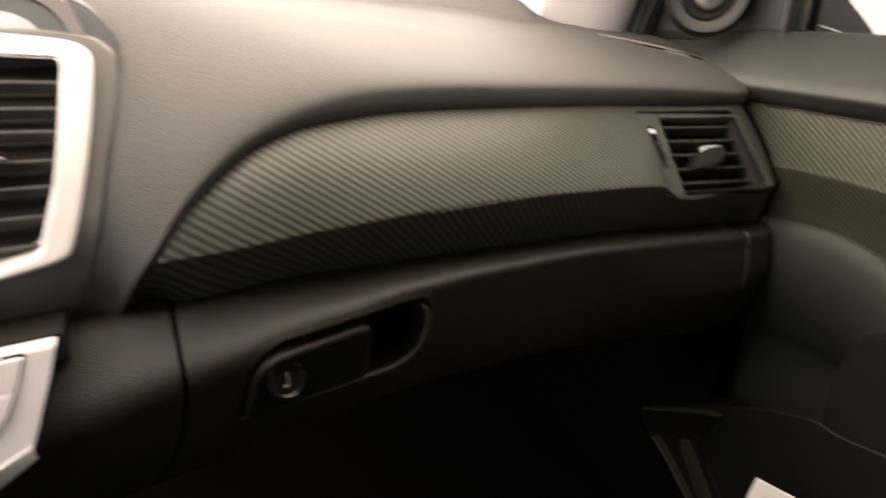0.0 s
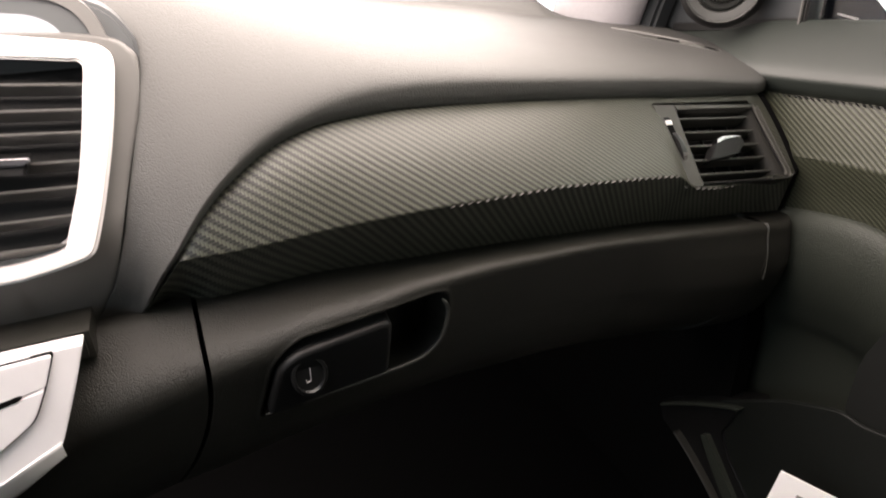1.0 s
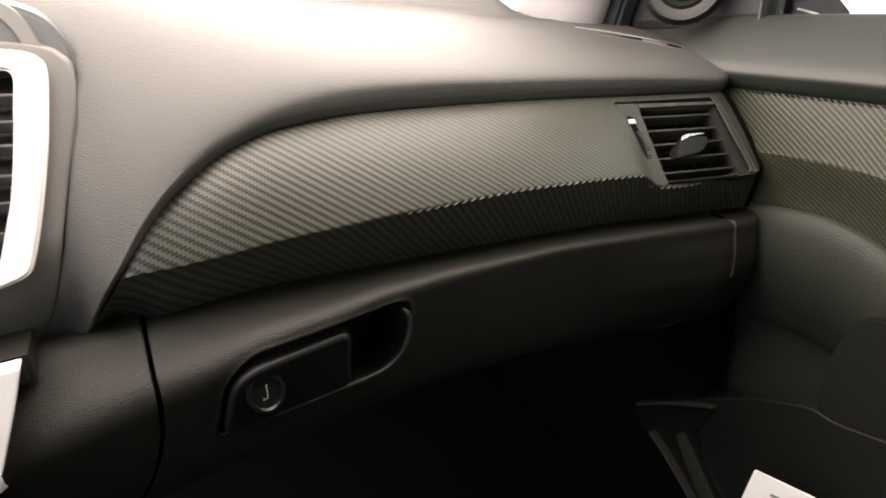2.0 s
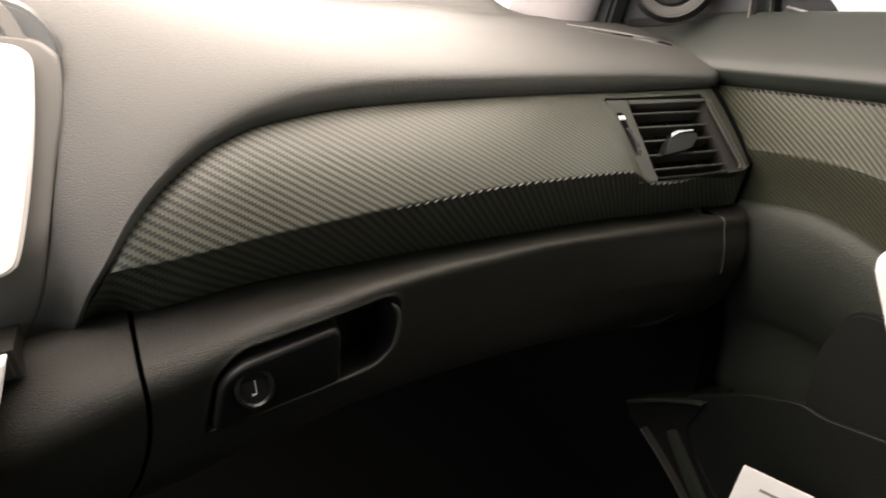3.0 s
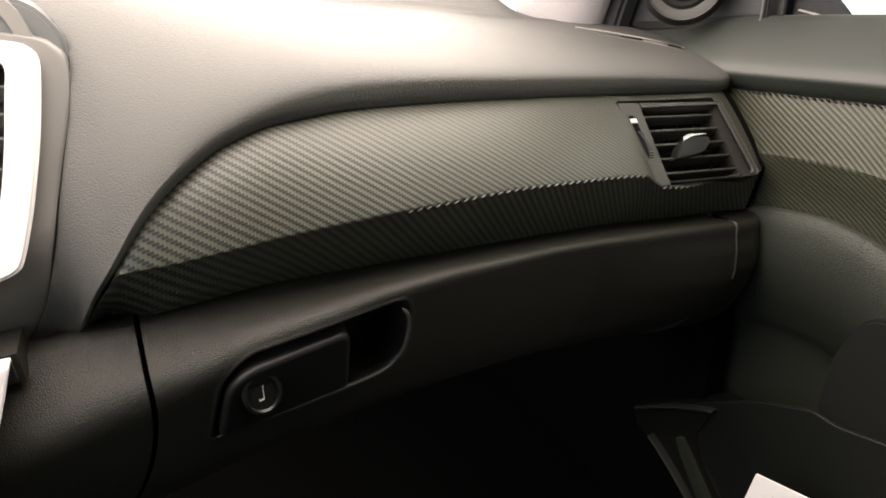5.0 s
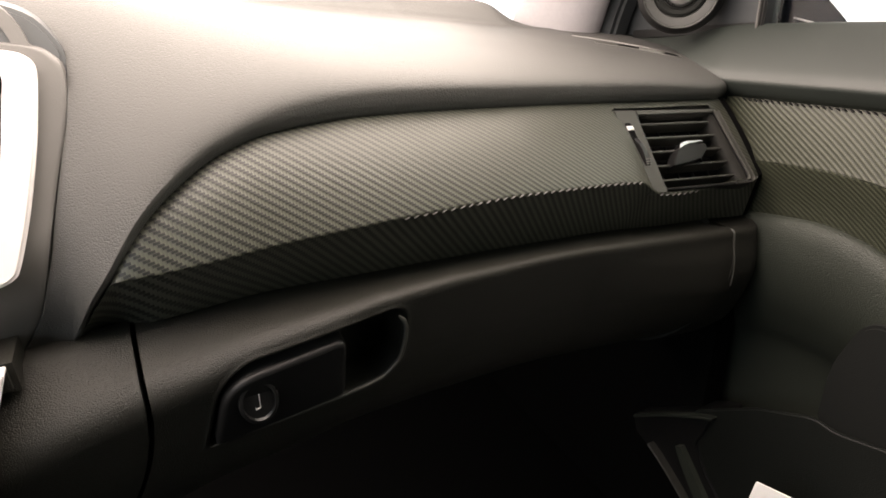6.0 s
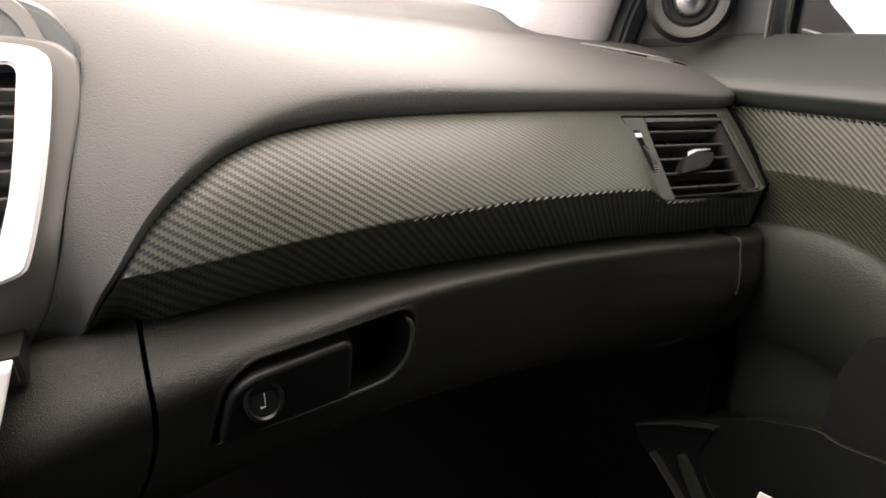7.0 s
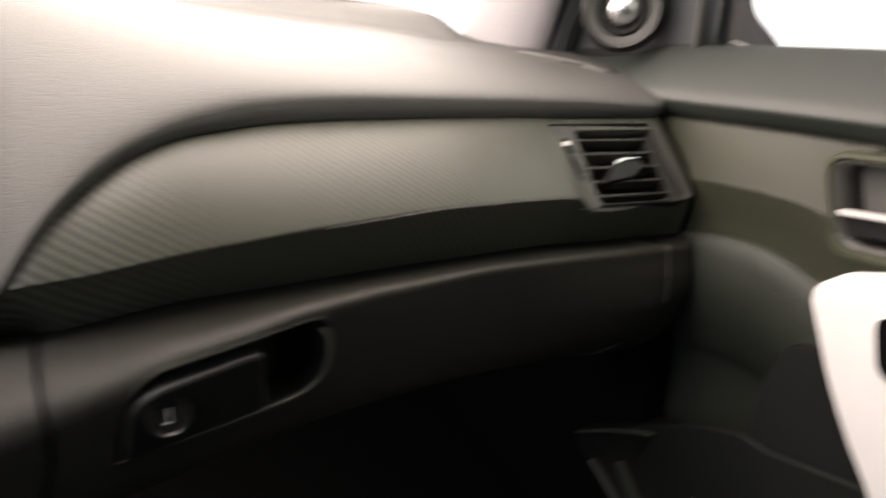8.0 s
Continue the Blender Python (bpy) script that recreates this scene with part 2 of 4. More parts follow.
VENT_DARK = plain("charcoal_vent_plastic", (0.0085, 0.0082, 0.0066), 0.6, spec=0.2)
PIPING = plain("olive_grey_plastic", (0.062, 0.061, 0.054), 0.4)
GREY = plain("grey_plastic", (0.088, 0.085, 0.080), 0.5, relief=0.0002)
SATIN = plain("satin_metal", (0.75, 0.75, 0.76), 0.28, 1.0, 0.03)
SILVER = plain("silver_paint", (0.72, 0.70, 0.69), 0.35, 0.35, 0.05)
CHROME = plain("chrome", (0.7, 0.68, 0.7), 0.12, 1.0, 0.03)
TAB_METAL = plain("dulled_chrome", (0.42, 0.41, 0.43), 0.24, 1.0, 0.05)
# Near-zero black that paints shade in gaps, slots, cavities and behind the dashboard.
DARK = plain("cavity_shade_black", (0.003, 0.003, 0.003), 0.9, spec=0.05)
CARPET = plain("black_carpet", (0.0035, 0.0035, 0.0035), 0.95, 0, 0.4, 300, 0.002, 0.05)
CLOTH = plain("pale_headliner", (0.40, 0.385, 0.40), 0.9, 0, 0.08, 200, 0.001)
PAPER = plain("white_paper", (0.88, 0.87, 0.86), 0.7, 0, 0.03, 20)
INK = plain("grey_ink", (0.25, 0.23, 0.22), 0.8)
RIB = plain("carbon_film_rib", (0.045, 0.043, 0.041), 0.38)
MESH = plain("speaker_cloth", (0.008, 0.0088, 0.0080), 0.85, 0, 0.4, 700, 0.0006, 0.2)
CONE = plain("speaker_cone", (0.034, 0.0350, 0.0325), 0.5)
PULL = plain("white_silver_paint", (0.80, 0.78, 0.77), 0.4, 0.1, 0.04)
PANEL = plain("silver_grey_paint", (0.74, 0.72, 0.73), 0.38, 0.2, 0.05)
SCREEN = plain("grey_screen", (0.25, 0.27, 0.3), 0.12)
COLLAR = plain("blue_grey_plastic", (0.040, 0.045, 0.047), 0.55, relief=0.0002)
SAIL = plain("charcoal_plastic", (0.025, 0.028, 0.030), 0.5, relief=0.0002, spec=0.35)
MIRROR_PAINT = plain("dark_blue_paint", (0.006, 0.0075, 0.012), 0.75, spec=0.04)
GROUND = plain("asphalt", (0.06, 0.06, 0.06), 0.9, 0, 0.3, 8, 0.002)

# ---- the shape of the dashboard, in plan and height over the car's width ----
lip_z = curve([-0.2, 0.03, 0.076, 0.086, 0.103, 0.118, 0.149, 0.17, 0.191, 0.234, 0.279, 0.33, 0.44, 0.58, 0.73],
              [0.60, 0.604, 0.612, 0.633, 0.66, 0.683, 0.714, 0.728, 0.738, 0.749, 0.752, 0.75, 0.739, 0.724, 0.708])
lip_y = curve([-0.2, 0.08, 0.103, 0.118, 0.149, 0.191, 0.234, 0.279, 0.33, 0.44, 0.58, 0.73],
              [0.424, 0.425, 0.427, 0.43, 0.438, 0.448, 0.454, 0.46, 0.466, 0.473, 0.478, 0.475])
lip_h = curve([-0.2, 0.12, 0.17, 0.24, 0.33, 0.6, 0.73], [0.009, 0.010, 0.0098, 0.0110, 0.0135, 0.0150, 0.011])
top_z = curve([-0.2, 0.1, 0.2, 0.3, 0.45, 0.6, 0.73], [0.850, 0.846, 0.822, 0.800, 0.777, 0.757, 0.738])
lean = curve([-0.2, 0.1, 0.16, 0.24, 0.32, 0.8], [1.0, 1.0, 0.7, 0.3, 0.0, 0.0])
trim_top = curve([0.078, 0.086, 0.105, 0.109, 0.126, 0.149, 0.17, 0.192, 0.235, 0.281, 0.33, 0.444, 0.58, 0.74],
                 [0.615, 0.634, 0.658, 0.663, 0.687, 0.709, 0.7225, 0.7335, 0.7435, 0.7445, 0.7415, 0.7315, 0.718, 0.703])
trim_y = curve([0.08, 0.105, 0.15, 0.2, 0.3, 0.45, 0.6, 0.74], [0.43, 0.431, 0.442, 0.452, 0.465, 0.475, 0.479, 0.475])
ridge_z = curve([0.109, 0.139, 0.176, 0.214, 0.255, 0.298, 0.346, 0.398, 0.455, 0.549, 0.562, 0.58, 0.63, 0.74],
                [0.663, 0.664, 0.668, 0.672, 0.674, 0.675, 0.674, 0.673, 0.669, 0.658, 0.655, 0.640, 0.633, 0.631])
ridge_y = curve([0.08, 0.11, 0.2, 0.3, 0.45, 0.6, 0.74], [0.43, 0.428, 0.412, 0.405, 0.405, 0.411, 0.412])
foot_z = curve([0.08, 0.14, 0.214, 0.258, 0.306, 0.358, 0.415, 0.478, 0.547, 0.624, 0.745],
               [0.610, 0.614, 0.619, 0.618, 0.616, 0.613, 0.609, 0.604, 0.598, 0.588, 0.581])
foot_y = curve([0.0, 0.09, 0.2, 0.3, 0.6, 0.68, 0.74], [0.458, 0.457, 0.449, 0.442, 0.440, 0.434, 0.418])
crease_z = curve([0.0, 0.112, 0.154, 0.182, 0.243, 0.288, 0.336, 0.389, 0.448, 0.513, 0.627, 0.72],
                 [0.552, 0.583, 0.594, 0.605, 0.615, 0.622, 0.623, 0.62, 0.616, 0.608, 0.593, 0.58])
crease_y = curve([0.0, 0.11, 0.2, 0.3, 0.45, 0.6, 0.73], [0.413, 0.403, 0.39, 0.386, 0.39, 0.394, 0.396])

def soft(f, w=0.010):
    """The curve with its small kinks evened out."""
    return lambda x: sum(f(x + k * w / 3) * g for k, g in ((-3, 0.05), (-2, 0.12), (-1, 0.21), (0, 0.24), (1, 0.21), (2, 0.12), (3, 0.05)))


lip_z, lip_y, trim_top, trim_y, ridge_z, ridge_y, crease_z, crease_y = (soft(f) for f in (lip_z, lip_y, trim_top, trim_y, ridge_z, ridge_y, crease_z, crease_y))
dashboard = thing("dashboard", (0.4, 0.6, 0.6), "charcoal vinyl car dashboard with carbon-look trim", "dashboard")


def pad_profile(x):
    y, z, h, t = lip_y(x) + 0.010 * max(0.0, (x - 0.70) / 0.029) ** 3, lip_z(x), lip_h(x), top_z(x)
    drop = max(0.0, z - trim_top(x) - 0.001) * float(np.interp(x, [0.085, 0.12], [0, 1]))
    h *= float(np.interp(x, [0.085, 0.11, 0.15, 0.25], [0.95, 0.53, 0.56, 0.88]))
    z, h = z - drop, h + 0.6 * drop * float(np.interp(x, [0.15, 0.25], [0.6, 1.667])) - float(np.interp(x, [0.15, 0.25, 0.35], [0, 0.003, 0.0045]))
    a = max(0.0, t - z - h)
    k = 0.47 * max(0.0, lean(x)) * 0.5 * a
    ledge = 0.032 * float(np.interp(x, [0.30, 0.50, 0.62, 0.645, 0.665, 0.685], [0.7, 1, 1, 0.85, 0.3, 0]))
    deep = float(np.interp(x, [0.0, 0.43, 0.525, 0.595, 0.646, 0.70], [2.1, 2.1, 2.0, 1.59, 1.28, 1.05]))
    tuck = 0.018 * float(np.interp(x, [0.06, 0.105], [1, 0]))
    low = smooth([(x, y + 0.030, z - 0.006), (x, y + 0.005 + tuck, z - 0.004), (x, y - 0.0005 + 0.8 * tuck, z + 0.10 * h), (x, y - 0.0026 + 0.5 * tuck, z + 0.55 * h), (x, y - 0.003 + 0.4 * tuck, z + h)], 3)[:-1]
    roll = bezier((x, y - 0.003 + 0.4 * tuck, z + h), (x, y - 0.003 + 0.4 * k, z + h + min(0.34 * a, 0.016)), (x, y + 0.30 * (0.62 - y) + 0.95 * k, t - 0.012), (x, 0.62, t), 16)[:-1]
    far = lambda d: 0.62 + d * deep
    out = low + roll + smooth([(x, 0.62, t), (x, far(0.07), t + 0.007), (x, far(0.128), t + 0.010), (x, far(0.142), t + 0.012 + 0.25 * ledge), (x, far(0.160), t + 0.012 + 0.85 * ledge),
                               (x, far(0.180), t + 0.013 + ledge), (x, far(0.235), t + 0.012 + ledge), (x, far(0.250), t), (x, far(0.252), 0.70)], 4)
    return [(a + widen(a, b), b, c) for a, b, c in out]


def widen(x, y):
    """The pad grows wider in front of the door's edge."""
    s = min(1.0, max(0.0, (y - 0.470) / 0.135))
    return max(0.0, (x - 0.65) / 0.079) ** 2 * 0.058 * s * (2 - s)


def pad_height(x, y):
    a = x
    for _ in range(20):
        a = 0.5 * a + 0.5 * (x - widen(a, y))
    r = pad_profile(a)[13:]
    return float(np.interp(y, [q[1] for q in r], [q[2] for q in r]))


side_x = lambda z: float(np.interp(z, [0.618, 0.628, 0.646, 0.686, 0.727, 0.761, 0.797, 0.812, 0.829, 0.840, 0.845, 0.852],
                                   [0.037, 0.049, 0.063, 0.0775, 0.0925, 0.1055, 0.113, 0.109, 0.094, 0.060, 0.0, -0.16]))
nominal = np.linspace(-0.16, 0.26, 211)
table = np.array([pad_profile(x) for x in nominal])


def sink(x, y, z, k, start=0.73, span=0.12):
    """The stack's lower corner curls forward and down, out of the cabin's light."""
    s = min(1.0, max(0.0, (start - z) / span)) ** 2 * (0.5 + 0.5 * math.cos(math.pi * float(np.interp(x, [0.10, 0.22], [0, 1])))) * k
    return (x - 0.065 * s, y + 0.44 * s, z - 0.205 * s)


def pad_column(q):
    """A line over the pad, q of the way from the centre stack's edge towards the passenger."""
    out = []
    for j in range(table.shape[1]):
        x = 0.26
        for _ in range(12):
            z = float(np.interp(x, nominal, table[:, j, 2]))
            e = side_x(z)
            x = 0.5 * x + 0.5 * (e + q * (0.26 - e))
        out.append((x, float(np.interp(x, nominal, table[:, j, 1])), float(np.interp(x, nominal, table[:, j, 2]))))
    return out


rows = [[sink(*sink(*p, 0.05), 0.075, 0.668, 0.055) for p in pad_column(q)] for q in np.linspace(0, 0.985, 76)]
rows = [[(a - 0.001, b + 0.010, c) for a, b, c in rows[0]], [(a - 0.0006, b + 0.002, c) for a, b, c in rows[0]]] + rows
rows += [pad_profile(x) for x in np.r_[np.linspace(0.26, 0.719, 66), [0.723, 0.726, 0.728, 0.729]]]
end = rows[-1]
rows += [[(a + 0.002, b + 0.001, c - 0.003) for a, b, c in end], [(a + 0.003, b + 0.002, c - 0.02) for a, b, c in end]]
part("dash_pad", sheet(rows, flip=True), PAD, dashboard, "charcoal soft vinyl dash pad with leather grain")


def trim_profile(x):
    tucked = 0.005 * float(np.interp(x, [0.11, 0.15], [0, 1]))
    t, r, f = (trim_y(x) + tucked, trim_top(x) - 0.1 * tucked), (ridge_y(x), ridge_z(x)), (foot_y(x), foot_z(x))
    r = (min(r[0], t[0]), min(r[1], t[1])) if x < 0.112 else r
    span = math.hypot(t[0] - r[0], t[1] - r[1])
    b = float(np.interp(x, [0.1, 0.2, 0.45, 0.56], [0.10, 0.17, 0.15, 0.06])) * span
    m = (0.6 * t[0] + 0.4 * r[0] - 0.72 * b, 0.6 * t[1] + 0.4 * r[1] + 0.66 * b)
    out = [(x, t[0] + 0.022, t[1] - 0.001)]
    for s in np.linspace(0, 0.98, 17):
        out.append((x, (1 - s) ** 2 * t[0] + 2 * s * (1 - s) * m[0] + s * s * r[0], (1 - s) ** 2 * t[1] + 2 * s * (1 - s) * m[1] + s * s * r[1]))
    a, k, b = np.array(out[-1][1:]), np.array(r), np.array(r) + 0.03 * (np.array(f) - np.array(r))
    for s in (0.2, 0.4, 0.6, 0.8, 1.0):
        out.append((x, *((1 - s) ** 2 * a + 2 * s * (1 - s) * k + s * s * b)))
    for s in np.linspace(0.1, 1, 8):
        out.append((x, r[0] + (f[0] - r[0]) * s, r[1] + (f[1] - r[1]) * s))
    out.append((x, f[0] + 0.03, f[1] - 0.004))
    turn = 6 * max(0.0, x - 0.7035) ** 2
    return [(a, b + turn, c) for a, b, c in out]


corner = lambda x: float(np.interp(x, [0.085, 0.13], [1, 0]))
xs_trim = np.linspace(0.077, 0.7275, 190)
trim = part("carbon_trim", sheet([[sink(*sink(*p, 0.05 * corner(x)), 0.075 * corner(x), 0.668, 0.055) for p in trim_profile(x)] for x in xs_trim],
                                 keep=lambda i, j: not (0.572 < xs_trim[i] < 0.703 and 3 <= j <= 16), flip=False, dense=lambda x: float(np.interp(x, [0.10, 0.16, 0.22, 0.32, 0.50, 0.60], [0.70, 0.85, 1.0, 1.08, 1.28, 1.32])), stretch=[1.0] * 22 + [0.58] * 10),
            CARBON, dashboard, "black carbon-look film over the dash trim panel", crease=32)


# Beads of rib colour stand in for the weave's glints on the ridge.
bm = bmesh.new()
for x in np.r_[np.arange(0.315, 0.560, 0.0080), np.arange(0.585, 0.640, 0.0080), np.arange(0.665, 0.725, 0.0080)]:
    jog = 0.0004 * random.uniform(-1, 1)
    bead = bmesh.ops.create_uvsphere(bm, u_segments=8, v_segments=5, radius=1.0)["verts"]
    m = Matrix.Translation((x + jog, ridge_y(x) + 0.0002, ridge_z(x) - 0.0006 - 0.0006 * float(np.interp(x, [0.315, 0.42], [1, 0])))) @ Matrix.Rotation(radians(-24), 4, "Y") @ Matrix.Diagonal((0.0027, 0.0009, 0.0008 * float(np.interp(x, [0.315, 0.42], [0.3, 1])), 1))
    bmesh.ops.transform(bm, matrix=m, verts=bead)
tagged(part("ribbing", bm, RIB, trim), "raised film ribs standing in for glints along the trim's ridge", kind="stuff")

# Black strip in place of the shadowed gap between trim end and door.
end = trim_profile(0.7275)
part("end_gap", sheet([end, [(a + 0.004, b - 0.0003, c) for a, b, c in end], [(a + 0.010, b + 0.002, c) for a, b, c in end], [(a + 0.018, b + 0.02, c) for a, b, c in end]]), DARK, dashboard, "black strip painting the shaded gap beside the door")


# ---- glovebox, with a moulded recess for its paddle ----
swell = curve([0.0, 0.012, 0.035, 0.07, 0.11, 0.17], [0.0, 0.004, 0.015, 0.024, 0.022, 0.0])


def glove_profile(x, extra=0.0):
    y, z, c, d = foot_y(x), foot_z(x) - 0.004, crease_y(x), crease_z(x)
    rr = float(np.interp(x, [0.10, 0.30, 0.45], [0.026, 0.017, 0.011]))
    k, top, low = np.array((c - 0.002, d + 0.002)), np.array((y - 0.002, z)), np.array((c + 0.018, d - 0.07))
    a = k + (top - k) / np.linalg.norm(top - k) * min(rr, 0.8 * np.linalg.norm(top - k))
    b = k + (low - k) / np.linalg.norm(low - k) * rr
    edge = [(1 - s) ** 2 * a + 2 * s * (1 - s) * k + s * s * b for s in np.linspace(0, 1, 34)]
    face = [b + (low - b) * s for s in np.linspace(0.02, 1, 84)]
    pts = [(y + 0.02, z + 0.001), (y, z + 0.0005), tuple(top + 0.1 * (a - top)), *(tuple(top + (a - top) * s) for s in (0.4, 0.7)), *(tuple(q) for q in edge), *(tuple(q) for q in face)]
    pts += [tuple(q) for q in smooth([low, (c + 0.034, d - 0.115), (c + 0.058, d - 0.15), (c + 0.10, d - 0.165), (c + 0.16, d - 0.168)], 30)[1:]]
    w = float(np.interp(x, [0.50, 0.66], [0, 1]))
    bulge = lambda z: w * swell(min(0.17, max(0.0, d - z)))
    return [(x, q[0] - bulge(q[1]), q[1]) for q in pts]


def recess_depth(x, z):
    """Depth of the recess below the glovebox face at (x, z)."""
    lean_in = 0.28 * min(1.0, max(0.0, (0.2268 - x) / 0.06))
    u, w = x - lean_in * (z - 0.5635) - 0.2268, z - 0.13 * (x - 0.228) - 0.5632
    hx, hz = 0.0718 if u < 0 else 0.0765, 0.0372
    r = (0.005 if u < 0 else 0.026) if w < 0 else (0.026 if u < 0 else 0.014)
    qx, qz = abs(u) - hx + r, abs(w) - hz + r
    d = math.hypot(max(qx, 0), max(qz, 0)) + min(max(qx, qz), 0) - r
    s = min(1.0, max(0.0, (0.0005 - d) / 0.004))
    return -0.0008 * math.exp(-((d - 0.0022) / 0.0018) ** 2) + (0.016 + 0.018 * min(1, max(0, (x - 0.24) / 0.02))) * s * s * (3 - 2 * s)


def glove_sheet(x0, x1, n, recess):
    rows = []
    spots = np.r_[np.linspace(x0, 0.135, 12), np.linspace(0.136, 0.325, 210), np.linspace(0.33, x1, 90)] if recess else np.linspace(x0, x1, n)
    for x in spots:
        f = 1 - (x - x0) / (x1 - x0) if recess else 1.0
        r = [(a - 2.2 * f * max(0.0, 0.585 - c) ** 2, b, c) for a, b, c in glove_profile(x)]
        if recess:
            r = [(a, b + (recess_depth(a, c) if b < 0.45 and 0.49 < c < 0.612 else 0), c) for a, b, c in r]
        rows.append(r)
    if x0 > 0.6:
        rows = [[(a, b - 0.0006 + 0.003 * min(1.0, max(0.0, (0.535 - c) / 0.02)) + 22 * max(0.0, a - 0.705) ** 2, c + 0.0003) for a, b, c in r] for r in rows]
    ends = [[(a, b + 0.03, c) for a, b, c in rows[0]], [(a + 0.0008, b + 0.002, c) for a, b, c in rows[0]]]
    return sheet(ends[:1] + rows + [[(a, b + 0.03, c) for a, b, c in rows[-1]]])


glovebox = thing("glovebox", (0.39, 0.45, 0.45), "closed black grained plastic glovebox under the dashboard", "glovebox")
part("glovebox_door", glove_sheet(0.1125, 0.6768, 375, True), LOWER, glovebox, "black grained door with a moulded latch recess")
# Rim in lighter plastic than the door, painting the lit line along it.
rim_line = smooth([(0.1455, 0.5155), (0.198, 0.5235), (0.245, 0.5297), (0.272, 0.5335), (0.2880, 0.5385), (0.2985, 0.550), (0.3028, 0.566), (0.3036, 0.583), (0.3015, 0.594), (0.296, 0.602)], 8)
tube = []
for i, (x, z) in enumerate(rim_line):
    r = glove_profile(x)
    y = float(np.interp(-z, [-q[2] for q in r[20:130]], [q[1] for q in r[20:130]]))
    g = np.array(rim_line[min(i + 1, len(rim_line) - 1)]) - np.array(rim_line[max(i - 1, 0)])
    side = np.array((-g[1], g[0])) / np.hypot(*g)
    rad = 0.0018 * min(1.0, 0.35 + 0.05 * i, 0.4 + 0.1 * (len(rim_line) - 1 - i))
    tube.append([(x + rad * math.cos(b) * side[0], y - 0.0012 - 1.1 * rad * math.sin(b), z + rad * math.cos(b) * side[1]) for b in np.linspace(-0.6, math.pi + 0.6, 9)])
part("recess_rim", sheet(tube, flip=True), PIPING, glovebox, "rounded rim of the latch recess, paler to paint its highlight")
part("lower_panel", glove_sheet(-0.16, 0.1085, 60, False), LOWER, dashboard, "black grained panel beside the glovebox")
part("side_panel", glove_sheet(0.678, 0.741, 24, False), LOWER, dashboard, "black panel at the dashboard's end")

# Moulded edge coloured grey on black panels, so its highlight is painted in.
edge = glove_profile(0.6775)[2:112]
part("edge_bead", sheet([[(x + k * 0.0011, y - e, z + 0.6 * e) for x, y, z in edge] for k, e in ((-1, -0.001), (-0.7, 0.0008), (0, 0.0015), (0.7, 0.0008), (1, -0.001))]), VENT_GREY, dashboard, "thin raised edge beside the glovebox, greyed to paint its highlight")
# Added sheet, no real part: its black paints the shade in panel gaps.
part("gap_backing", sheet([[(a, b + 0.04, c - 0.012) for a, b, c in glove_profile(x)[:-60]] for x in (0.06, 0.10, 0.2, 0.33, 0.5, 0.66, 0.70, 0.736)]), DARK, dashboard, "added black sheet that shades the gaps between panels")

def paddle_outline(hx, hz, radii):
    """The paddle's leaning outline, rounded at its corners."""
    return rounded([(a * hx + (0.24 if a < 0 else 0.03) * b * hz, b * hz + 0.14 * a * hx) for a, b in ((-1, -1), (1, -1), (1, 1), (-1, 1))], radii, 8)


face_tilt = pose(0.2035, 0.402, 0.5575, 15, 0, 0)
paddle = []
for turn in np.linspace(0, 90, 9):
    d, y = 0.0045 * (1 - math.cos(radians(turn))), -0.0005 - 0.0045 * math.sin(radians(turn))
    paddle.append([face_tilt @ Vector((x, y, z)) for x, z in paddle_outline(0.0490 - d, 0.0318 - d, [0.0065 - d, 0.008 - d, 0.010 - d, 0.024 - d])])
paddle = [[p + face_tilt.to_3x3() @ Vector((0, 0.02, 0)) for p in paddle[0]]] + paddle
bm = sheet([r + r[:1] for r in paddle], flip=True)
bm.faces.new([bm.verts.new(p) for p in paddle[-1]])
bmesh.ops.remove_doubles(bm, verts=bm.verts, dist=0.00001)
bmesh.ops.recalc_face_normals(bm, faces=bm.faces)
part("paddle_handle", bm, BLACK, glovebox, "black plastic latch paddle")
at_lock = face_tilt @ pose(-0.0208, -0.0055, 0.0030, -14, 0, 0) @ Matrix.Diagonal((0.98, 1, 1.34, 1))
lock = part("lock", lathe([(0.0152, 0.010), (0.0152, -0.001), (0.0142, -0.0028), (0.0122, -0.0032), (0.0114, -0.0012), (0.001, -0.0012)], 56, at_lock), GLOSS, glovebox, "round black key lock")
part("key_slot", prism([(0.0001, -0.0044), (0.0008, -0.0046), (0.0013, 0.0050), (0.0005, 0.0050)], -0.0019, 0, 0.0002, at_lock), SILVER, lock, "bright key slot")
part("slot_foot", prism([(-0.0028, -0.0052), (0.0001, -0.0046), (0.0001, -0.0038), (-0.0028, -0.0043)], -0.0019, 0, 0.0002, at_lock), SILVER, lock)
part("slot_tip", prism([(-0.0033, -0.0052), (-0.0026, -0.0052), (-0.0028, -0.0032), (-0.0034, -0.0032)], -0.0019, 0, 0.0002, at_lock), SILVER, lock)

# ---- side vent ----
vent_m = Matrix(((0.995, 0.0, -0.035, 0.647), (-0.07, 0.76, 0.65, 0.4385), (-0.075, -0.65, 0.76, 0.669), (0, 0, 0, 1)))
outer = [(-0.0755, 0.0440), (-0.0770, -0.0430), (0.0565, -0.0462), (0.0535, 0.0425)]
inner = [(-0.0495, 0.0402), (-0.0553, -0.0420), (0.0545, -0.0438), (0.0500, 0.0385)]
side_vent = thing("side_air_vent", (0.647, 0.45, 0.669), "black side air vent with horizontal fins in carbon-look trim", "air vent")
part("frame", ring(rounded(outer, 0.003), rounded(inner, 0.005), -0.002, 0.03, 0.0015, vent_m), BLACK, side_vent)
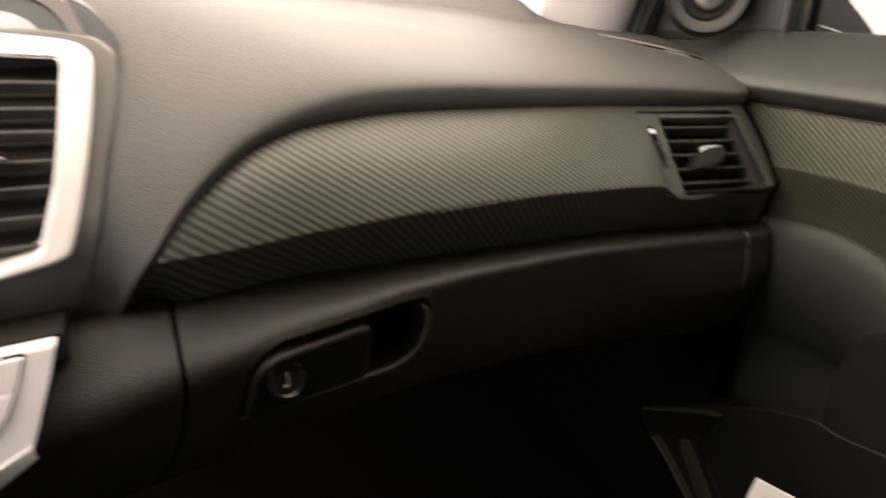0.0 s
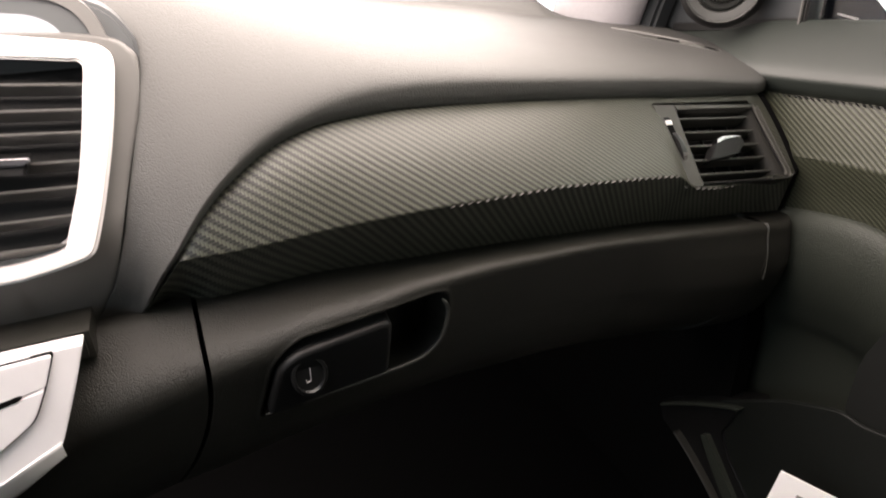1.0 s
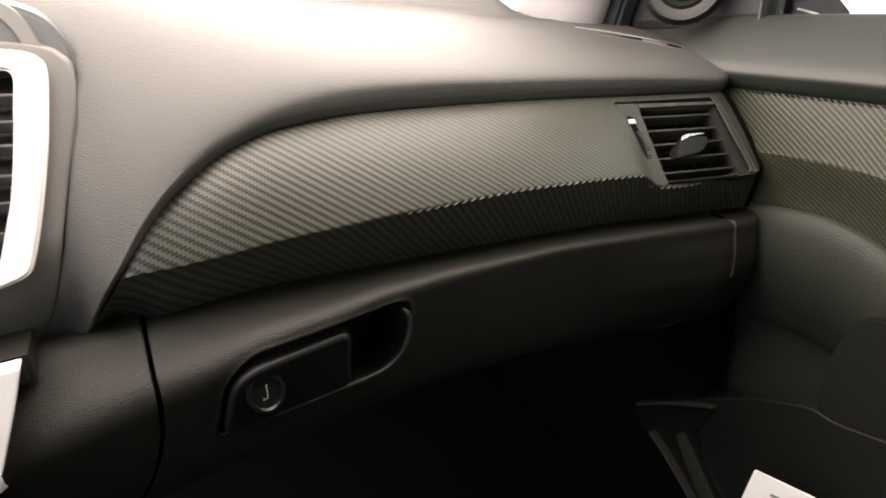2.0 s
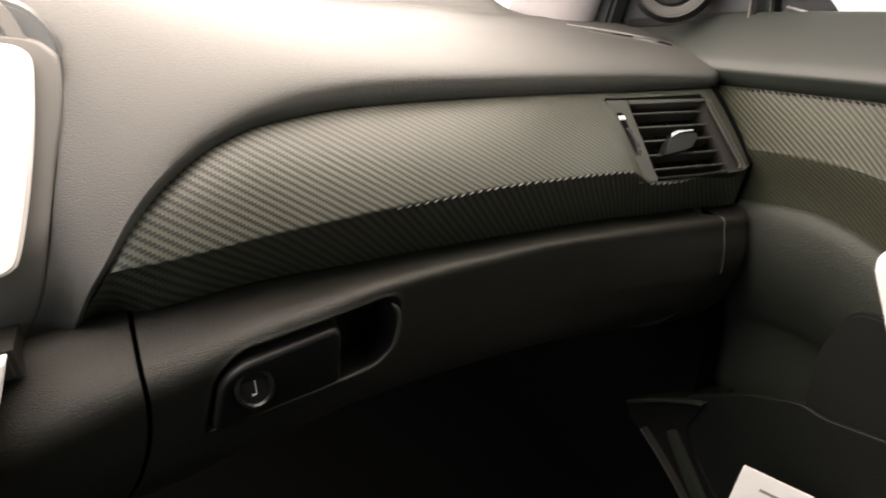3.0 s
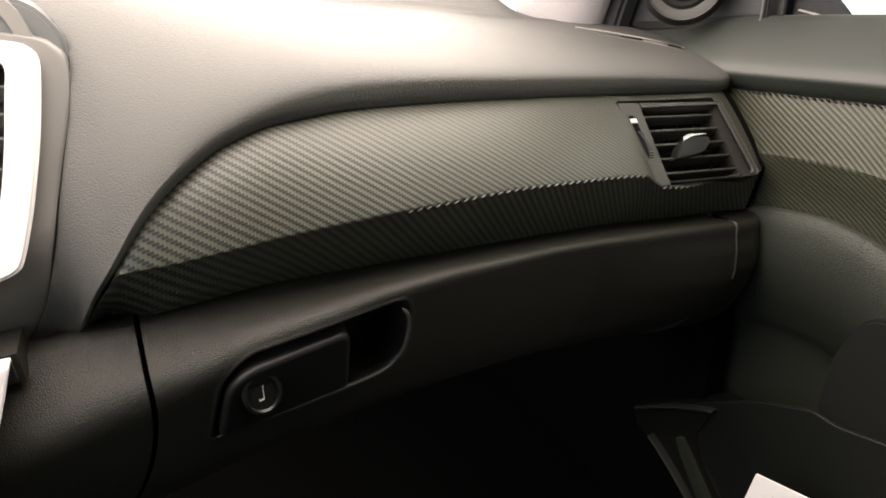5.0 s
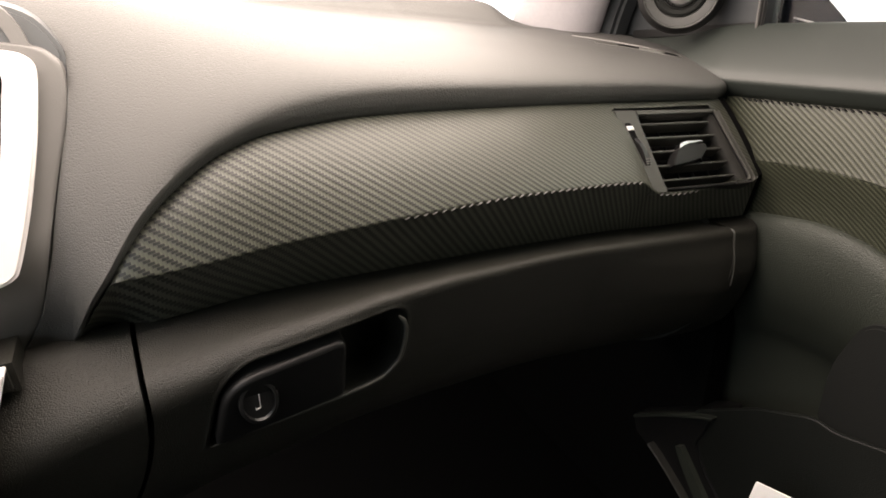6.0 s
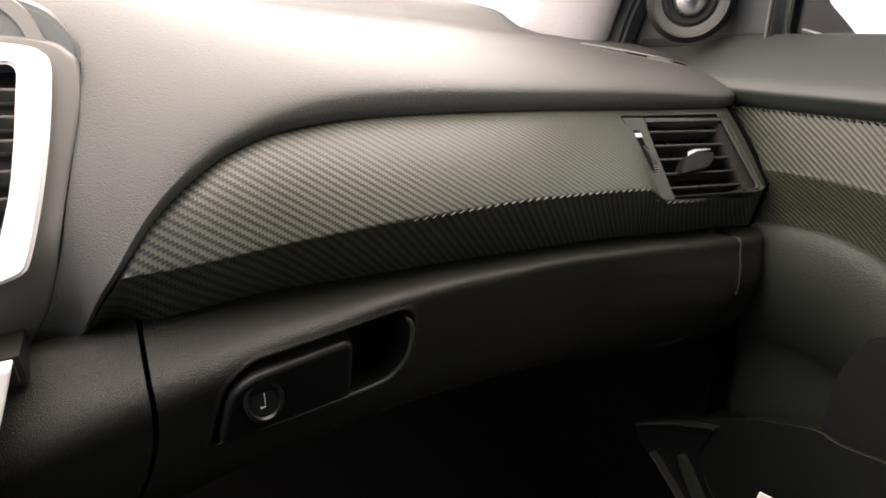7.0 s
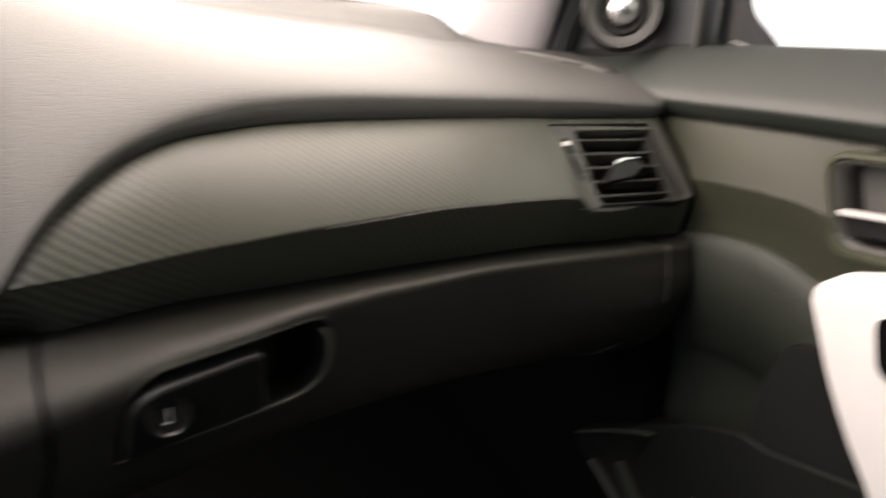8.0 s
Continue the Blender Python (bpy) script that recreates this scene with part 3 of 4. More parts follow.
part("plate", prism(rounded([(-0.0764, 0.0456), (-0.0822, -0.0380), (-0.0800, -0.0462), (-0.0563, -0.0463), (-0.0506, 0.0447)], 0.002), -0.0028, 0.01, 0.0008, vent_m), VENT_GREY, side_vent, "grey plate with the thumb wheel")
part("upper_rail", prism([(-0.0500, 0.0446), (-0.0497, 0.0390), (0.0500, 0.0380), (0.0505, 0.0416)], -0.0026, 0.01, 0.0006, vent_m), VENT_GREY, side_vent, "grey rail above the fins")
part("groove", prism([(-0.0768, 0.0462), (-0.0768, 0.0455), (0.0490, 0.0418), (0.0490, 0.0423)], -0.0030, 0.004, 0.0003, vent_m), DARK, side_vent, "dark joint above the vent")
back = rounded([(-0.049, 0.037), (-0.0535, -0.041), (0.044, -0.042), (0.042, 0.037)], 0.006)
front = rounded(inner, 0.005)
liner = sheet([[vent_m @ Vector((x, 0.0002, z)) for x, z in front + front[:1]], [vent_m @ Vector((x, 0.022, z)) for x, z in back + back[:1]]])
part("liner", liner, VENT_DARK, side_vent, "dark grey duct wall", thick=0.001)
# Plate closing the duct; the shade of its depth is in the black.
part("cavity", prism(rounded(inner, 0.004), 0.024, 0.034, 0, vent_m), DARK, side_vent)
for off, mat in ((0.0008, PIPING), (0.0058, PIPING)):
    line = rounded([(0.0502 + off, 0.0405 - 0.3 * off), (0.0553 + off, -0.0430 - 0.4 * off), (0.034, -0.0436 - 0.4 * off)], [0.001, 0.009, 0.001], 9)[9:]
    line = [(0.0502 + off, 0.0405 - 0.3 * off)] + line
    back_line = [(x - 0.0007, z + (0.0006 if x < 0.05 else 0)) for x, z in line]
    part("piping", prism(line + back_line[::-1], -0.0042, 0.001, 0.0003, vent_m), mat, side_vent, "thin pale piping round the vent")
for k in range(5):
    z = 0.0306 - 0.0157 * k
    lift = vent_m @ Matrix(((1, 0, 0, 0), (0, 1, 0, 0), (-0.018, -0.10, 1, 0.0004), (0, 0, 0, 1)))
    fin = part("fin", prism(rounded([(-0.0495 - 0.0006 * k, z - 0.0011), (0.044, z - 0.0011), (0.044, z + 0.0011), (-0.0495 - 0.0006 * k, z + 0.0011)], 0.001, 3), 0.0035, 0.020, 0.0006, lift), VENT_GREY, side_vent)
    part("pivot", prism(rounded([(0.0285, z - 0.0008), (0.0330, z - 0.0008), (0.0322, z + 0.0046), (0.0295, z + 0.0046)], 0.001, 3), 0.0115, 0.0155, 0.0004, lift), VENT_GREY, fin, "small upright pivot peg")
for k in range(4):
    x = -0.03 + 0.02 * k
    part("cross_fin", prism([(x - 0.0008, -0.036), (x + 0.0008, -0.036), (x + 0.0008, 0.037), (x - 0.0008, 0.037)], 0.021, 0.0235, 0, vent_m), BLACK, side_vent)
tab = part("tab", prism(rounded([(-0.036, -0.0195), (-0.010, -0.0165), (0.003, -0.0140), (0.0165, -0.0035), (0.0175, 0.002), (-0.013, 0.004), (-0.022, -0.003)], 0.004), -0.004, 0.010, 0.0028, vent_m, 4), BLACK, side_vent, "black vent tab")
part("cap", prism(rounded([(-0.0200, -0.0020), (-0.0165, -0.0006), (-0.0060, 0.0028), (0.0100, 0.0040), (0.0150, 0.0042), (0.0120, 0.0052), (-0.0080, 0.0054), (-0.0165, 0.0032)], 0.0015), -0.0052, 0.004, 0.0012, vent_m, 3), TAB_METAL, tab, "chrome cap")
part("slot", prism(rounded([(-0.0712, 0.0310), (-0.0690, -0.0170), (-0.0612, -0.0170), (-0.0634, 0.0310)], 0.0025), -0.0030, 0.002, 0.0004, vent_m), DARK, side_vent)
wheel = part("thumb_wheel", lathe([(0.0265, -0.0028), (0.0272, 0), (0.0265, 0.0028)], 72, vent_m @ pose(-0.0652, 0.0195, -0.0015, 0, 0, 90)), GLOSS, side_vent, "ribbed black thumb wheel")
for k in range(7):
    a = radians(200 + 5 * k)
    part("rib", box(-0.0026, 0.0028, -0.0005, 0.0007, -0.0006, 0.0006, 0.0002), GREY, wheel).data.transform(vent_m @ Matrix.Translation((-0.0652, 0.0195 + 0.0272 * math.cos(a), -0.0015 + 0.0272 * math.sin(a))))
part("wheel_mark", box(-0.0705, -0.0630, -0.0042, -0.002, 0.0222, 0.0268, 0.0006), SILVER, side_vent, "white mark above the wheel").data.transform(vent_m)

# ---- centre stack ----
def mirrored(right):
    return right + [(-x, z) for x, z in reversed(right)]


stack_m = Matrix(((1, 0, 0, 0), (0, 1, 0.47, 0.43 - 0.47 * 0.61), (0, 0, 1, 0), (0, 0, 0, 1)))
bez_out = mirrored(smooth([(0.0, 0.8185), (0.0495, 0.8111), (0.0799, 0.8059), (0.09, 0.8015), (0.0943, 0.794), (0.0916, 0.7777), (0.0838, 0.747), (0.073, 0.7138), (0.0652, 0.6931), (0.0577, 0.6761), (0.0533, 0.6711), (0.0457, 0.6682), (0.0303, 0.6655), (0.0, 0.662)], 4)[1:-1])
bez_in = mirrored(smooth([(0.0, 0.8035), (0.0395, 0.799), (0.0634, 0.7959), (0.071, 0.795), (0.0738, 0.79), (0.0705, 0.776), (0.0633, 0.747), (0.0552, 0.7199), (0.0484, 0.7029), (0.0412, 0.6861), (0.0377, 0.6785), (0.0341, 0.6759), (0.0276, 0.6739), (0.0, 0.669)], 4)[1:-1])
sur_out = mirrored(smooth([(0.0, 0.845), (0.06, 0.840), (0.094, 0.829), (0.109, 0.812), (0.113, 0.797), (0.1055, 0.761), (0.0925, 0.727), (0.0775, 0.686), (0.063, 0.646), (0.049, 0.628), (0.037, 0.618), (0.0, 0.615)], 4)[1:-1])


def radial(outline, centre=(0.0, 0.735), n=120):
    """The outline again, as n points at even turns round a centre inside it."""
    out = []
    for a in np.linspace(0, 2 * math.pi, n, endpoint=False):
        dx, dz, best = math.cos(a), math.sin(a), 0.0
        for (x0, z0), (x1, z1) in zip(outline, outline[1:] + outline[:1]):
            ex, ez, px, pz = x1 - x0, z1 - z0, x0 - centre[0], z0 - centre[1]
            den = dx * ez - dz * ex
            if abs(den) > 1e-12:
                r, k = (px * ez - pz * ex) / den, (px * dz - pz * dx) / den
                if -1e-9 <= k <= 1 + 1e-9 and r > best:
                    best = r
        out.append((centre[0] + dx * best, centre[1] + dz * best))
    return out


def stack_face(x, z, depth):
    p = stack_m @ Vector((x, depth, z))
    q = sink(abs(x), p.y, p.z, 0.14, 0.695, 0.08)
    return (q[0] if x >= 0 else -q[0], q[1], q[2])


low_top = mirrored(smooth([(0.0, 0.8175), (0.06, 0.8135), (0.094, 0.8075), (0.105, 0.801), (0.1105, 0.790), (0.1055, 0.761), (0.0925, 0.727), (0.0775, 0.686), (0.063, 0.646), (0.049, 0.628), (0.037, 0.618), (0.0, 0.615)], 4)[1:-1])
crown = [(0.993 * x, z - 0.0008) for x, z in sur_out if z > 0.785]
part("stack_collar", prism(crown, 0.0045, 0.05, 0.003, stack_m), COLLAR, dashboard, "blue-grey plastic collar under the display hood")
wide, narrow = radial(low_top, n=240), radial([(1.06 * x, 0.735 + 1.05 * (z - 0.735)) for x, z in bez_in], n=240)
rows = []
for (ax, az), (bx, bz) in zip(wide + wide[:1], narrow + narrow[:1]):
    r = [stack_face(ax, az, 0.04), stack_face(ax, az, 0.001), stack_face(ax + 0.03 * (bx - ax), az + 0.03 * (bz - az), -0.0022)]
    r += [stack_face(ax + k * (bx - ax), az + k * (bz - az), -0.003) for k in np.linspace(0.08, 1, 26)]
    rows.append(r)
part("stack_surround", sheet(rows), GREY, dashboard, "grey plastic surround of the centre vents")
center_vent = thing("center_air_vent", (0, 0.46, 0.73), "centre air vent with grey fins in a satin silver bezel", "air vent")
part("bezel", ring(bez_out, bez_in, -0.012, 0.012, 0.0025, stack_m), SILVER, center_vent, "satin silver bezel")
# Shallow black plate whose colour stands for the shaded depth behind the fins.
part("cavity", prism(radial([(1.05 * x, 0.735 + 1.04 * (z - 0.735)) for x, z in bez_in]), 0.014, 0.018, 0, stack_m), BLACK, center_vent)
slope_m = stack_m @ Matrix(((1, 0, 0, 0), (0, 1, 0, 0), (0, -0.62, 1, -0.0037), (0, 0, 0, 1)))
for z, fall in ((0.7862, 0.09), (0.7694, 0.085), (0.7545, 0.08), (0.7352, 0.064), (0.7183, 0.054), (0.6995, 0.040), (0.6816, 0.040)):
    w = float(np.interp(z, [0.67, 0.682, 0.70, 0.72, 0.747, 0.776, 0.79], [0.030, 0.039, 0.048, 0.0555, 0.064, 0.071, 0.073]))
    zb = z - fall * w
    part("fin", prism([(-w, zb - 0.0008), (0, z - 0.0008), (w, zb - 0.0008), (w, zb + 0.0008), (0, z + 0.0008), (-w, zb + 0.0008)], -0.006, 0.010, 0.0005, slope_m), GREY, center_vent)
tab = part("tab", prism(rounded([(-0.04, 0.7335), (0.025, 0.7270), (0.028, 0.7355), (-0.04, 0.7420)], 0.003), -0.014, 0.004, 0.002, stack_m), BLACK, center_vent, "black vent tab")
part("cap", prism(rounded([(-0.04, 0.7415), (0.026, 0.7350), (0.0310, 0.7375), (0.0300, 0.7400), (-0.04, 0.7465)], 0.002), -0.017, -0.004, 0.001, stack_m), CHROME, tab, "chrome cap")

display = thing("display", (0, 0.53, 0.82), "grey display screen under a vinyl hood", "display")
arch_out = mirrored(smooth([(0.0, 0.850), (0.056, 0.844), (0.077, 0.836), (0.088, 0.824), (0.093, 0.809), (0.093, 0.80), (0.0, 0.80)], 4)[1:-1])
arch_in = [(0.90 * x, 0.80 + 0.84 * (z - 0.80)) for x, z in arch_out]
arch_low = [(0.72 * x, 0.80 + 0.60 * (z - 0.80)) for x, z in arch_out]
part("hood", ring(arch_out, arch_in, -0.0015, 0.03, 0.002, stack_m), GREY, display, "grey hood rim")
part("screen_border", ring(arch_in, arch_low, 0.0008, 0.01, 0.001, stack_m), COLLAR, display, "dark grey border of the screen")
part("screen", prism(arch_low, 0.0002, 0.004, 0.0005, stack_m), SCREEN, display, "glossy grey display screen")

part("stack_foot", box(-0.12, 0.0385, 0.432, 0.478, 0.597, 0.6195, 0.004), LOWER, dashboard, "dark ledge above the control panel")
panel_m = Matrix(((1, 0, 0, 0), (0, 1, 0.3, 0.42 - 0.3 * 0.61), (0, 0, 1, 0), (0, 0, 0, 1)))
control_panel = thing("control_panel", (-0.03, 0.43, 0.55), "satin silver control panel with flat buttons", "control panel")
part("faceplate", prism(rounded([(0.0360, 0.620), (0.0237, 0.589), (0.0082, 0.555), (-0.11, 0.507), (-0.11, 0.620)], [0.002, 0.05, 0.003, 0.01, 0.002]), -0.004, 0.010, 0.0015, panel_m), PANEL, control_panel)
skirt = [(0.0082, 0.5550), (-0.028, 0.5405), (-0.11, 0.507)]
skirt = [[panel_m @ Vector(q) for q in r] for r in ([(x + 0.0005, 0.006, z + 0.004) for x, z in skirt], [(x, -0.0032, z + 0.0004) for x, z in skirt], [(x - 0.001, -0.0025, z - 0.001) for x, z in skirt],
                                                  [(0.0052, 0.008, 0.5415), (-0.028, 0.010, 0.5235), (-0.11, 0.010, 0.490)], [(0.0035, 0.016, 0.536), (-0.028, 0.018, 0.518), (-0.11, 0.018, 0.485)])]
part("skirt", sheet(skirt), PANEL, control_panel, "silver edge turned under the panel", thick=0.002)
key = [(0.0180, 0.6195), (0.0085, 0.597), (-0.0003, 0.5805), (-0.0050, 0.5745), (-0.0215, 0.5645), (-0.06, 0.545), (-0.06, 0.617)]
part("joint", prism(rounded(key, [0.003, 0.02, 0.02, 0.006, 0.01, 0.002, 0.002]), -0.0044, 0, 0.0002, panel_m), DARK, control_panel, "thin dark joint round the buttons")
upper_key = [(0.0165, 0.6180), (0.0079, 0.5978), (-0.06, 0.5878), (-0.06, 0.6158)]
lower_key = [(0.0072, 0.5970), (-0.0012, 0.5812), (-0.0058, 0.5757), (-0.0220, 0.5660), (-0.06, 0.5470), (-0.06, 0.5868)]
part("button", prism(rounded(upper_key, [0.003, 0.002, 0.001, 0.001]), -0.0070, 0, 0.0012, panel_m), PANEL, control_panel, "flat silver button")
part("button", prism(rounded(lower_key, [0.002, 0.02, 0.006, 0.01, 0.002, 0.001]), -0.0078, 0, 0.0022, panel_m), PANEL, control_panel, "flat silver button")
part("slot", prism(rounded([(-0.0058, 0.5962), (-0.0090, 0.5935), (-0.06, 0.5855), (-0.06, 0.5890), (-0.0085, 0.5968)], 0.0012), -0.0083, 0, 0.0003, panel_m), DARK, control_panel, "dark narrow slot")

# ---- slots for the side window, let into the pad ----
defroster = thing("defroster_vent", (0.71, 0.58, 0.75), "narrow black window demister slot in the dash pad", "air vent")


def on_pad(x, y, dz):
    return (x, y, pad_height(x, y) + dz)


# The insert is a pale patch that paints light on the slot's near lip.
for a0, a1, w, mat, nm in ((0.0, 1.0, 0.0068, VENT_GREY, "frame"), (0.22, 0.96, 0.0050, DARK, "slot"), (0.46, 0.78, 0.0030, PIPING, "insert")):
    rows = []
    for s in np.linspace(a0, a1, 24):
        near = 0.0034 if nm == "insert" else 0.0
        cx, cy = 0.694 + 0.060 * s + 0.010 * math.sin(math.pi * s) - near, 0.655 - 0.090 * s - 0.6 * near
        half = w * math.sqrt(max(0.0, 1 - (2 * (s - a0) / (a1 - a0) - 1) ** 4)) + 0.0003
        up = {"frame": 0.0012, "slot": 0.0020, "insert": 0.0028}[nm]
        rows.append([on_pad(cx + k * half, cy + 0.35 * k * half, e * up - 0.0005) for k, e in ((-1, 0), (-0.9, 1), (0, 1), (0.9, 1), (1, 0))])
    part(nm, sheet(rows, flip=True), mat, defroster, {"frame": "grey plastic frame", "slot": "", "insert": "pale patch painting the slot's lit near lip"}[nm])

rows = []
for t in np.linspace(0.0, 1.0, 30):
    cx, cy = 0.694 + 0.064 * t + 0.012 * math.sin(math.pi * t), 0.655 - 0.090 * t + 0.042 * (1 - t) + 0.006
    half = 0.0026 * math.sqrt(max(0.0, 1 - (2 * t - 1) ** 6)) + 0.0002
    rows.append([on_pad(cx + k * half, cy + 0.8 * k * half, e * 0.0022 - 0.0005) for k, e in ((-1, 0), (-0.7, 0.8), (0, 1), (0.7, 0.8), (1, 0))])
part("rim", sheet(rows, flip=True), GREY, defroster, "pale raised rim behind the slot")

# ---- passenger door ----
passenger_door = thing("passenger_door", (0.76, 0.1, 0.5), "closed car door with vinyl pad and carbon-look panel", "car door")
sill_z = curve([-1.0, 0.374, 0.497, 0.741, 0.9], [0.853, 0.7795, 0.7695, 0.7415, 0.7325])
seam_z = curve([-1.0, 0.323, 0.493, 0.8], [0.79, 0.717, 0.705, 0.69])
arm_z = curve([-1.0, 0.1, 0.2, 0.277, 0.305, 0.338, 0.39, 0.43, 0.6], [0.40, 0.51, 0.558, 0.5845, 0.5915, 0.5945, 0.588, 0.580, 0.56])


def door_upper(y):
    s, c = sill_z(y), seam_z(y)
    k = min(1.0, max(0.0, (y - 0.48) / 0.17))
    k = 0.032 * k * k * (3 - 2 * k)
    return [(p[0], y, p[1]) for p in smooth([(0.83 + 0.5 * k, s - 0.004), (0.80 + 0.6 * k, s), (0.789 + 0.65 * k, s - 0.003), (0.751 + k, c + 0.029), (0.7415 + k, c + 0.0175), (0.7415 + k, c + 0.0125), (0.750 + k, c + 0.001), (0.765 + k, c - 0.002)], 5)]


def door_carbon(y):
    c, a = seam_z(y) - 0.001, arm_z(y)
    m = c + 0.52 * (a - c)
    return [(p[0], y, p[1]) for p in smooth([(0.770, c), (0.7575, c - 0.0005), (0.7535, c - 0.0045), (0.7450, m + 0.030), (0.7380, m + 0.006), (0.7365, m + 0.001), (0.7373, m - 0.004), (0.7440, a + 0.022), (0.7475, a - 0.004), (0.760, a - 0.012)], 5)]


def door_lower(y):
    a = arm_z(y)
    return [(p[0], y, p[1]) for p in smooth([(0.758, a - 0.003), (0.750, a - 0.0005), (0.7405, a - 0.0008), (0.7365, a - 0.0028), (0.7330, a - 0.0075), (0.7305, a - 0.0150), (0.7292, a - 0.0270), (0.7294, a - 0.042), (0.7330, a - 0.066), (0.7430, a - 0.098), (0.762, a - 0.138), (0.782, a - 0.180), (0.790, 0.30), (0.79, 0.10), (0.79, 0.0)], 6)]


ys = np.linspace(0.86, -0.9, 110)
part("upper_pad", sheet([door_upper(y) for y in ys]), DOOR_PAD, passenger_door, "soft grey vinyl upper door pad", thick=0.004)
ys = np.linspace(0.60, -0.9, 110)
ys_c = np.r_[np.linspace(0.60, 0.33, 20), np.linspace(0.327, 0.08, 84), np.linspace(0.07, -0.9, 40)]
rows = [door_carbon(y) for y in ys_c]


def inside(p, poly):
    hit = False
    for (x0, z0), (x1, z1) in zip(poly, poly[1:] + poly[:1]):
        if (z0 > p[1]) != (z1 > p[1]) and p[0] < x0 + (p[1] - z0) / (z1 - z0) * (x1 - x0):
            hit = not hit
    return hit


def door_outline(points):
    return [(-y, z) for y, z in points]


cup_out = rounded(door_outline([(0.295, 0.707), (0.268, 0.615), (0.08, 0.640), (0.08, 0.731)]), [0.022, 0.022, 0.02, 0.02], 8)
cup_mid = rounded(door_outline([(0.2845, 0.6985), (0.2615, 0.630), (0.092, 0.654), (0.092, 0.721)]), [0.02, 0.02, 0.018, 0.018], 8)
cup_in = rounded(door_outline([(0.286, 0.7005), (0.262, 0.627), (0.09, 0.651), (0.09, 0.724)]), [0.016, 0.018, 0.016, 0.016], 8)


def solid(i, j):
    """False where the handle cup is let into the panel."""
    return not any(inside((-rows[a][b][1], rows[a][b][2]), cup_mid) for a, b in ((i, j), (i + 1, j), (i, j + 1), (i + 1, j + 1)))


film = part("carbon_panel", sheet(rows, keep=solid), CARBON_DOOR, passenger_door, "black carbon-look film on the door panel", thick=0.003)
bm = bmesh.new()
for y in np.arange(0.06, 0.47, 0.0070):
    bead = bmesh.ops.create_uvsphere(bm, u_segments=8, v_segments=5, radius=1.0)["verts"]
    lie = Matrix.Translation((0.7503, y + 0.0005 * random.uniform(-1, 1), seam_z(y) - 0.0057)) @ Matrix.Rotation(radians(22), 4, "X") @ Matrix.Diagonal((0.0014, 0.0036, 0.0010, 1))
    bmesh.ops.transform(bm, matrix=lie, verts=bead)
tagged(part("film_edge", bm, BLACK, film), "dark scalloped edge where the film turns under", kind="stuff")
part("lower_panel", sheet([door_lower(y) for y in ys]), DOOR, passenger_door, "dark grained lower door panel", thick=0.003)

on_door = Matrix(((0, 1, 0, 0), (-1, 0, 0, 0), (0, 0, 1, 0), (0, 0, 0, 1)))  # outline x runs to the rear, depth to the outside


part("speaker_grille", prism(rounded(door_outline([(0.290, 0.390), (0.290, 0.468), (0.270, 0.530), (0.05, 0.551), (0.05, 0.458)]), 0.02, 7), 0.718, 0.788, 0.003, on_door), MESH, passenger_door, "dark cloth-covered speaker panel")
pull_outline = smooth([(0.2485, 0.588), (0.249, 0.600), (0.242, 0.611), (0.223, 0.620), (0.197, 0.629), (0.12, 0.648), (0.0, 0.665), (-0.10, 0.672), (-0.12, 0.55), (-0.10, 0.39), (0.0, 0.375), (0.12, 0.385), (0.165, 0.447), (0.191, 0.482), (0.217, 0.524), (0.236, 0.562), (0.2485, 0.588)], 5)[:-1]
pull = part("door_pull", prism(door_outline(pull_outline), 0.681, 0.735, 0.012, on_door, 6), PULL, passenger_door, "silver plastic armrest trim")
# No hole is cut: a black plate paints the grip opening's shade.
part("grip_shade", prism(rounded(door_outline([(0.194, 0.607), (0.178, 0.555), (0.05, 0.575), (0.05, 0.62)]), 0.016, 7), 0.678, 0.70, 0.001, on_door), DARK, pull, "dark plate painting the shaded grip opening")
cup = part("handle_cup", ring(cup_out, cup_in, 0.7335, 0.765, 0.003, on_door), CARBON_DOOR, passenger_door, "carbon-look rim of the handle cup")
deep = [(0.93 * (x + 0.19) - 0.185, 0.93 * (z - 0.68) + 0.68) for x, z in cup_in]
part("cup_wall", sheet([[on_door @ Vector((x, 0.7345, z)) for x, z in cup_in + cup_in[:1]], [on_door @ Vector((x, 0.764, z)) for x, z in deep + deep[:1]]]), VENT_GREY, cup, "black cup wall", thick=0.001)
part("cup_back", prism([(1.02 * (x + 0.185) - 0.185, 1.02 * (z - 0.68) + 0.68) for x, z in deep], 0.761, 0.766, 0, on_door), GREY, cup)
part("lever", prism(rounded(door_outline([(0.270, 0.652), (0.266, 0.634), (0.10, 0.66), (0.10, 0.68)]), 0.005), 0.742, 0.762, 0.004, on_door), GLOSS, cup, "black inner door lever")
# Silver paint holds the bright windscreen reflection that chrome would show.
part("lever_edge", prism(rounded(door_outline([(0.271, 0.6585), (0.268, 0.6545), (0.10, 0.680), (0.10, 0.684)]), 0.0015), 0.7355, 0.744, 0.001, on_door), SILVER, cup, "upper edge of the lever, painted bright for chrome's reflection")

part("window_bead", prism(rounded(door_outline([(0.4972, 0.766), (0.4945, 0.766), (0.4995, 1.15), (0.5022, 1.15)]), 0.001), 0.787, 0.80, 0.001, on_door), GREY, passenger_door, "thin grey bead beside the window")
# sail panel, tweeter and outside mirror
part("sail_panel", prism(rounded(door_outline([(0.80, 0.735), (0.498, 0.765), (0.5005, 0.95), (0.66, 0.95), (0.76, 0.82)]), 0.004), 0.803, 0.828, 0.003, on_door), SAIL, passenger_door, "black mirror sail panel")
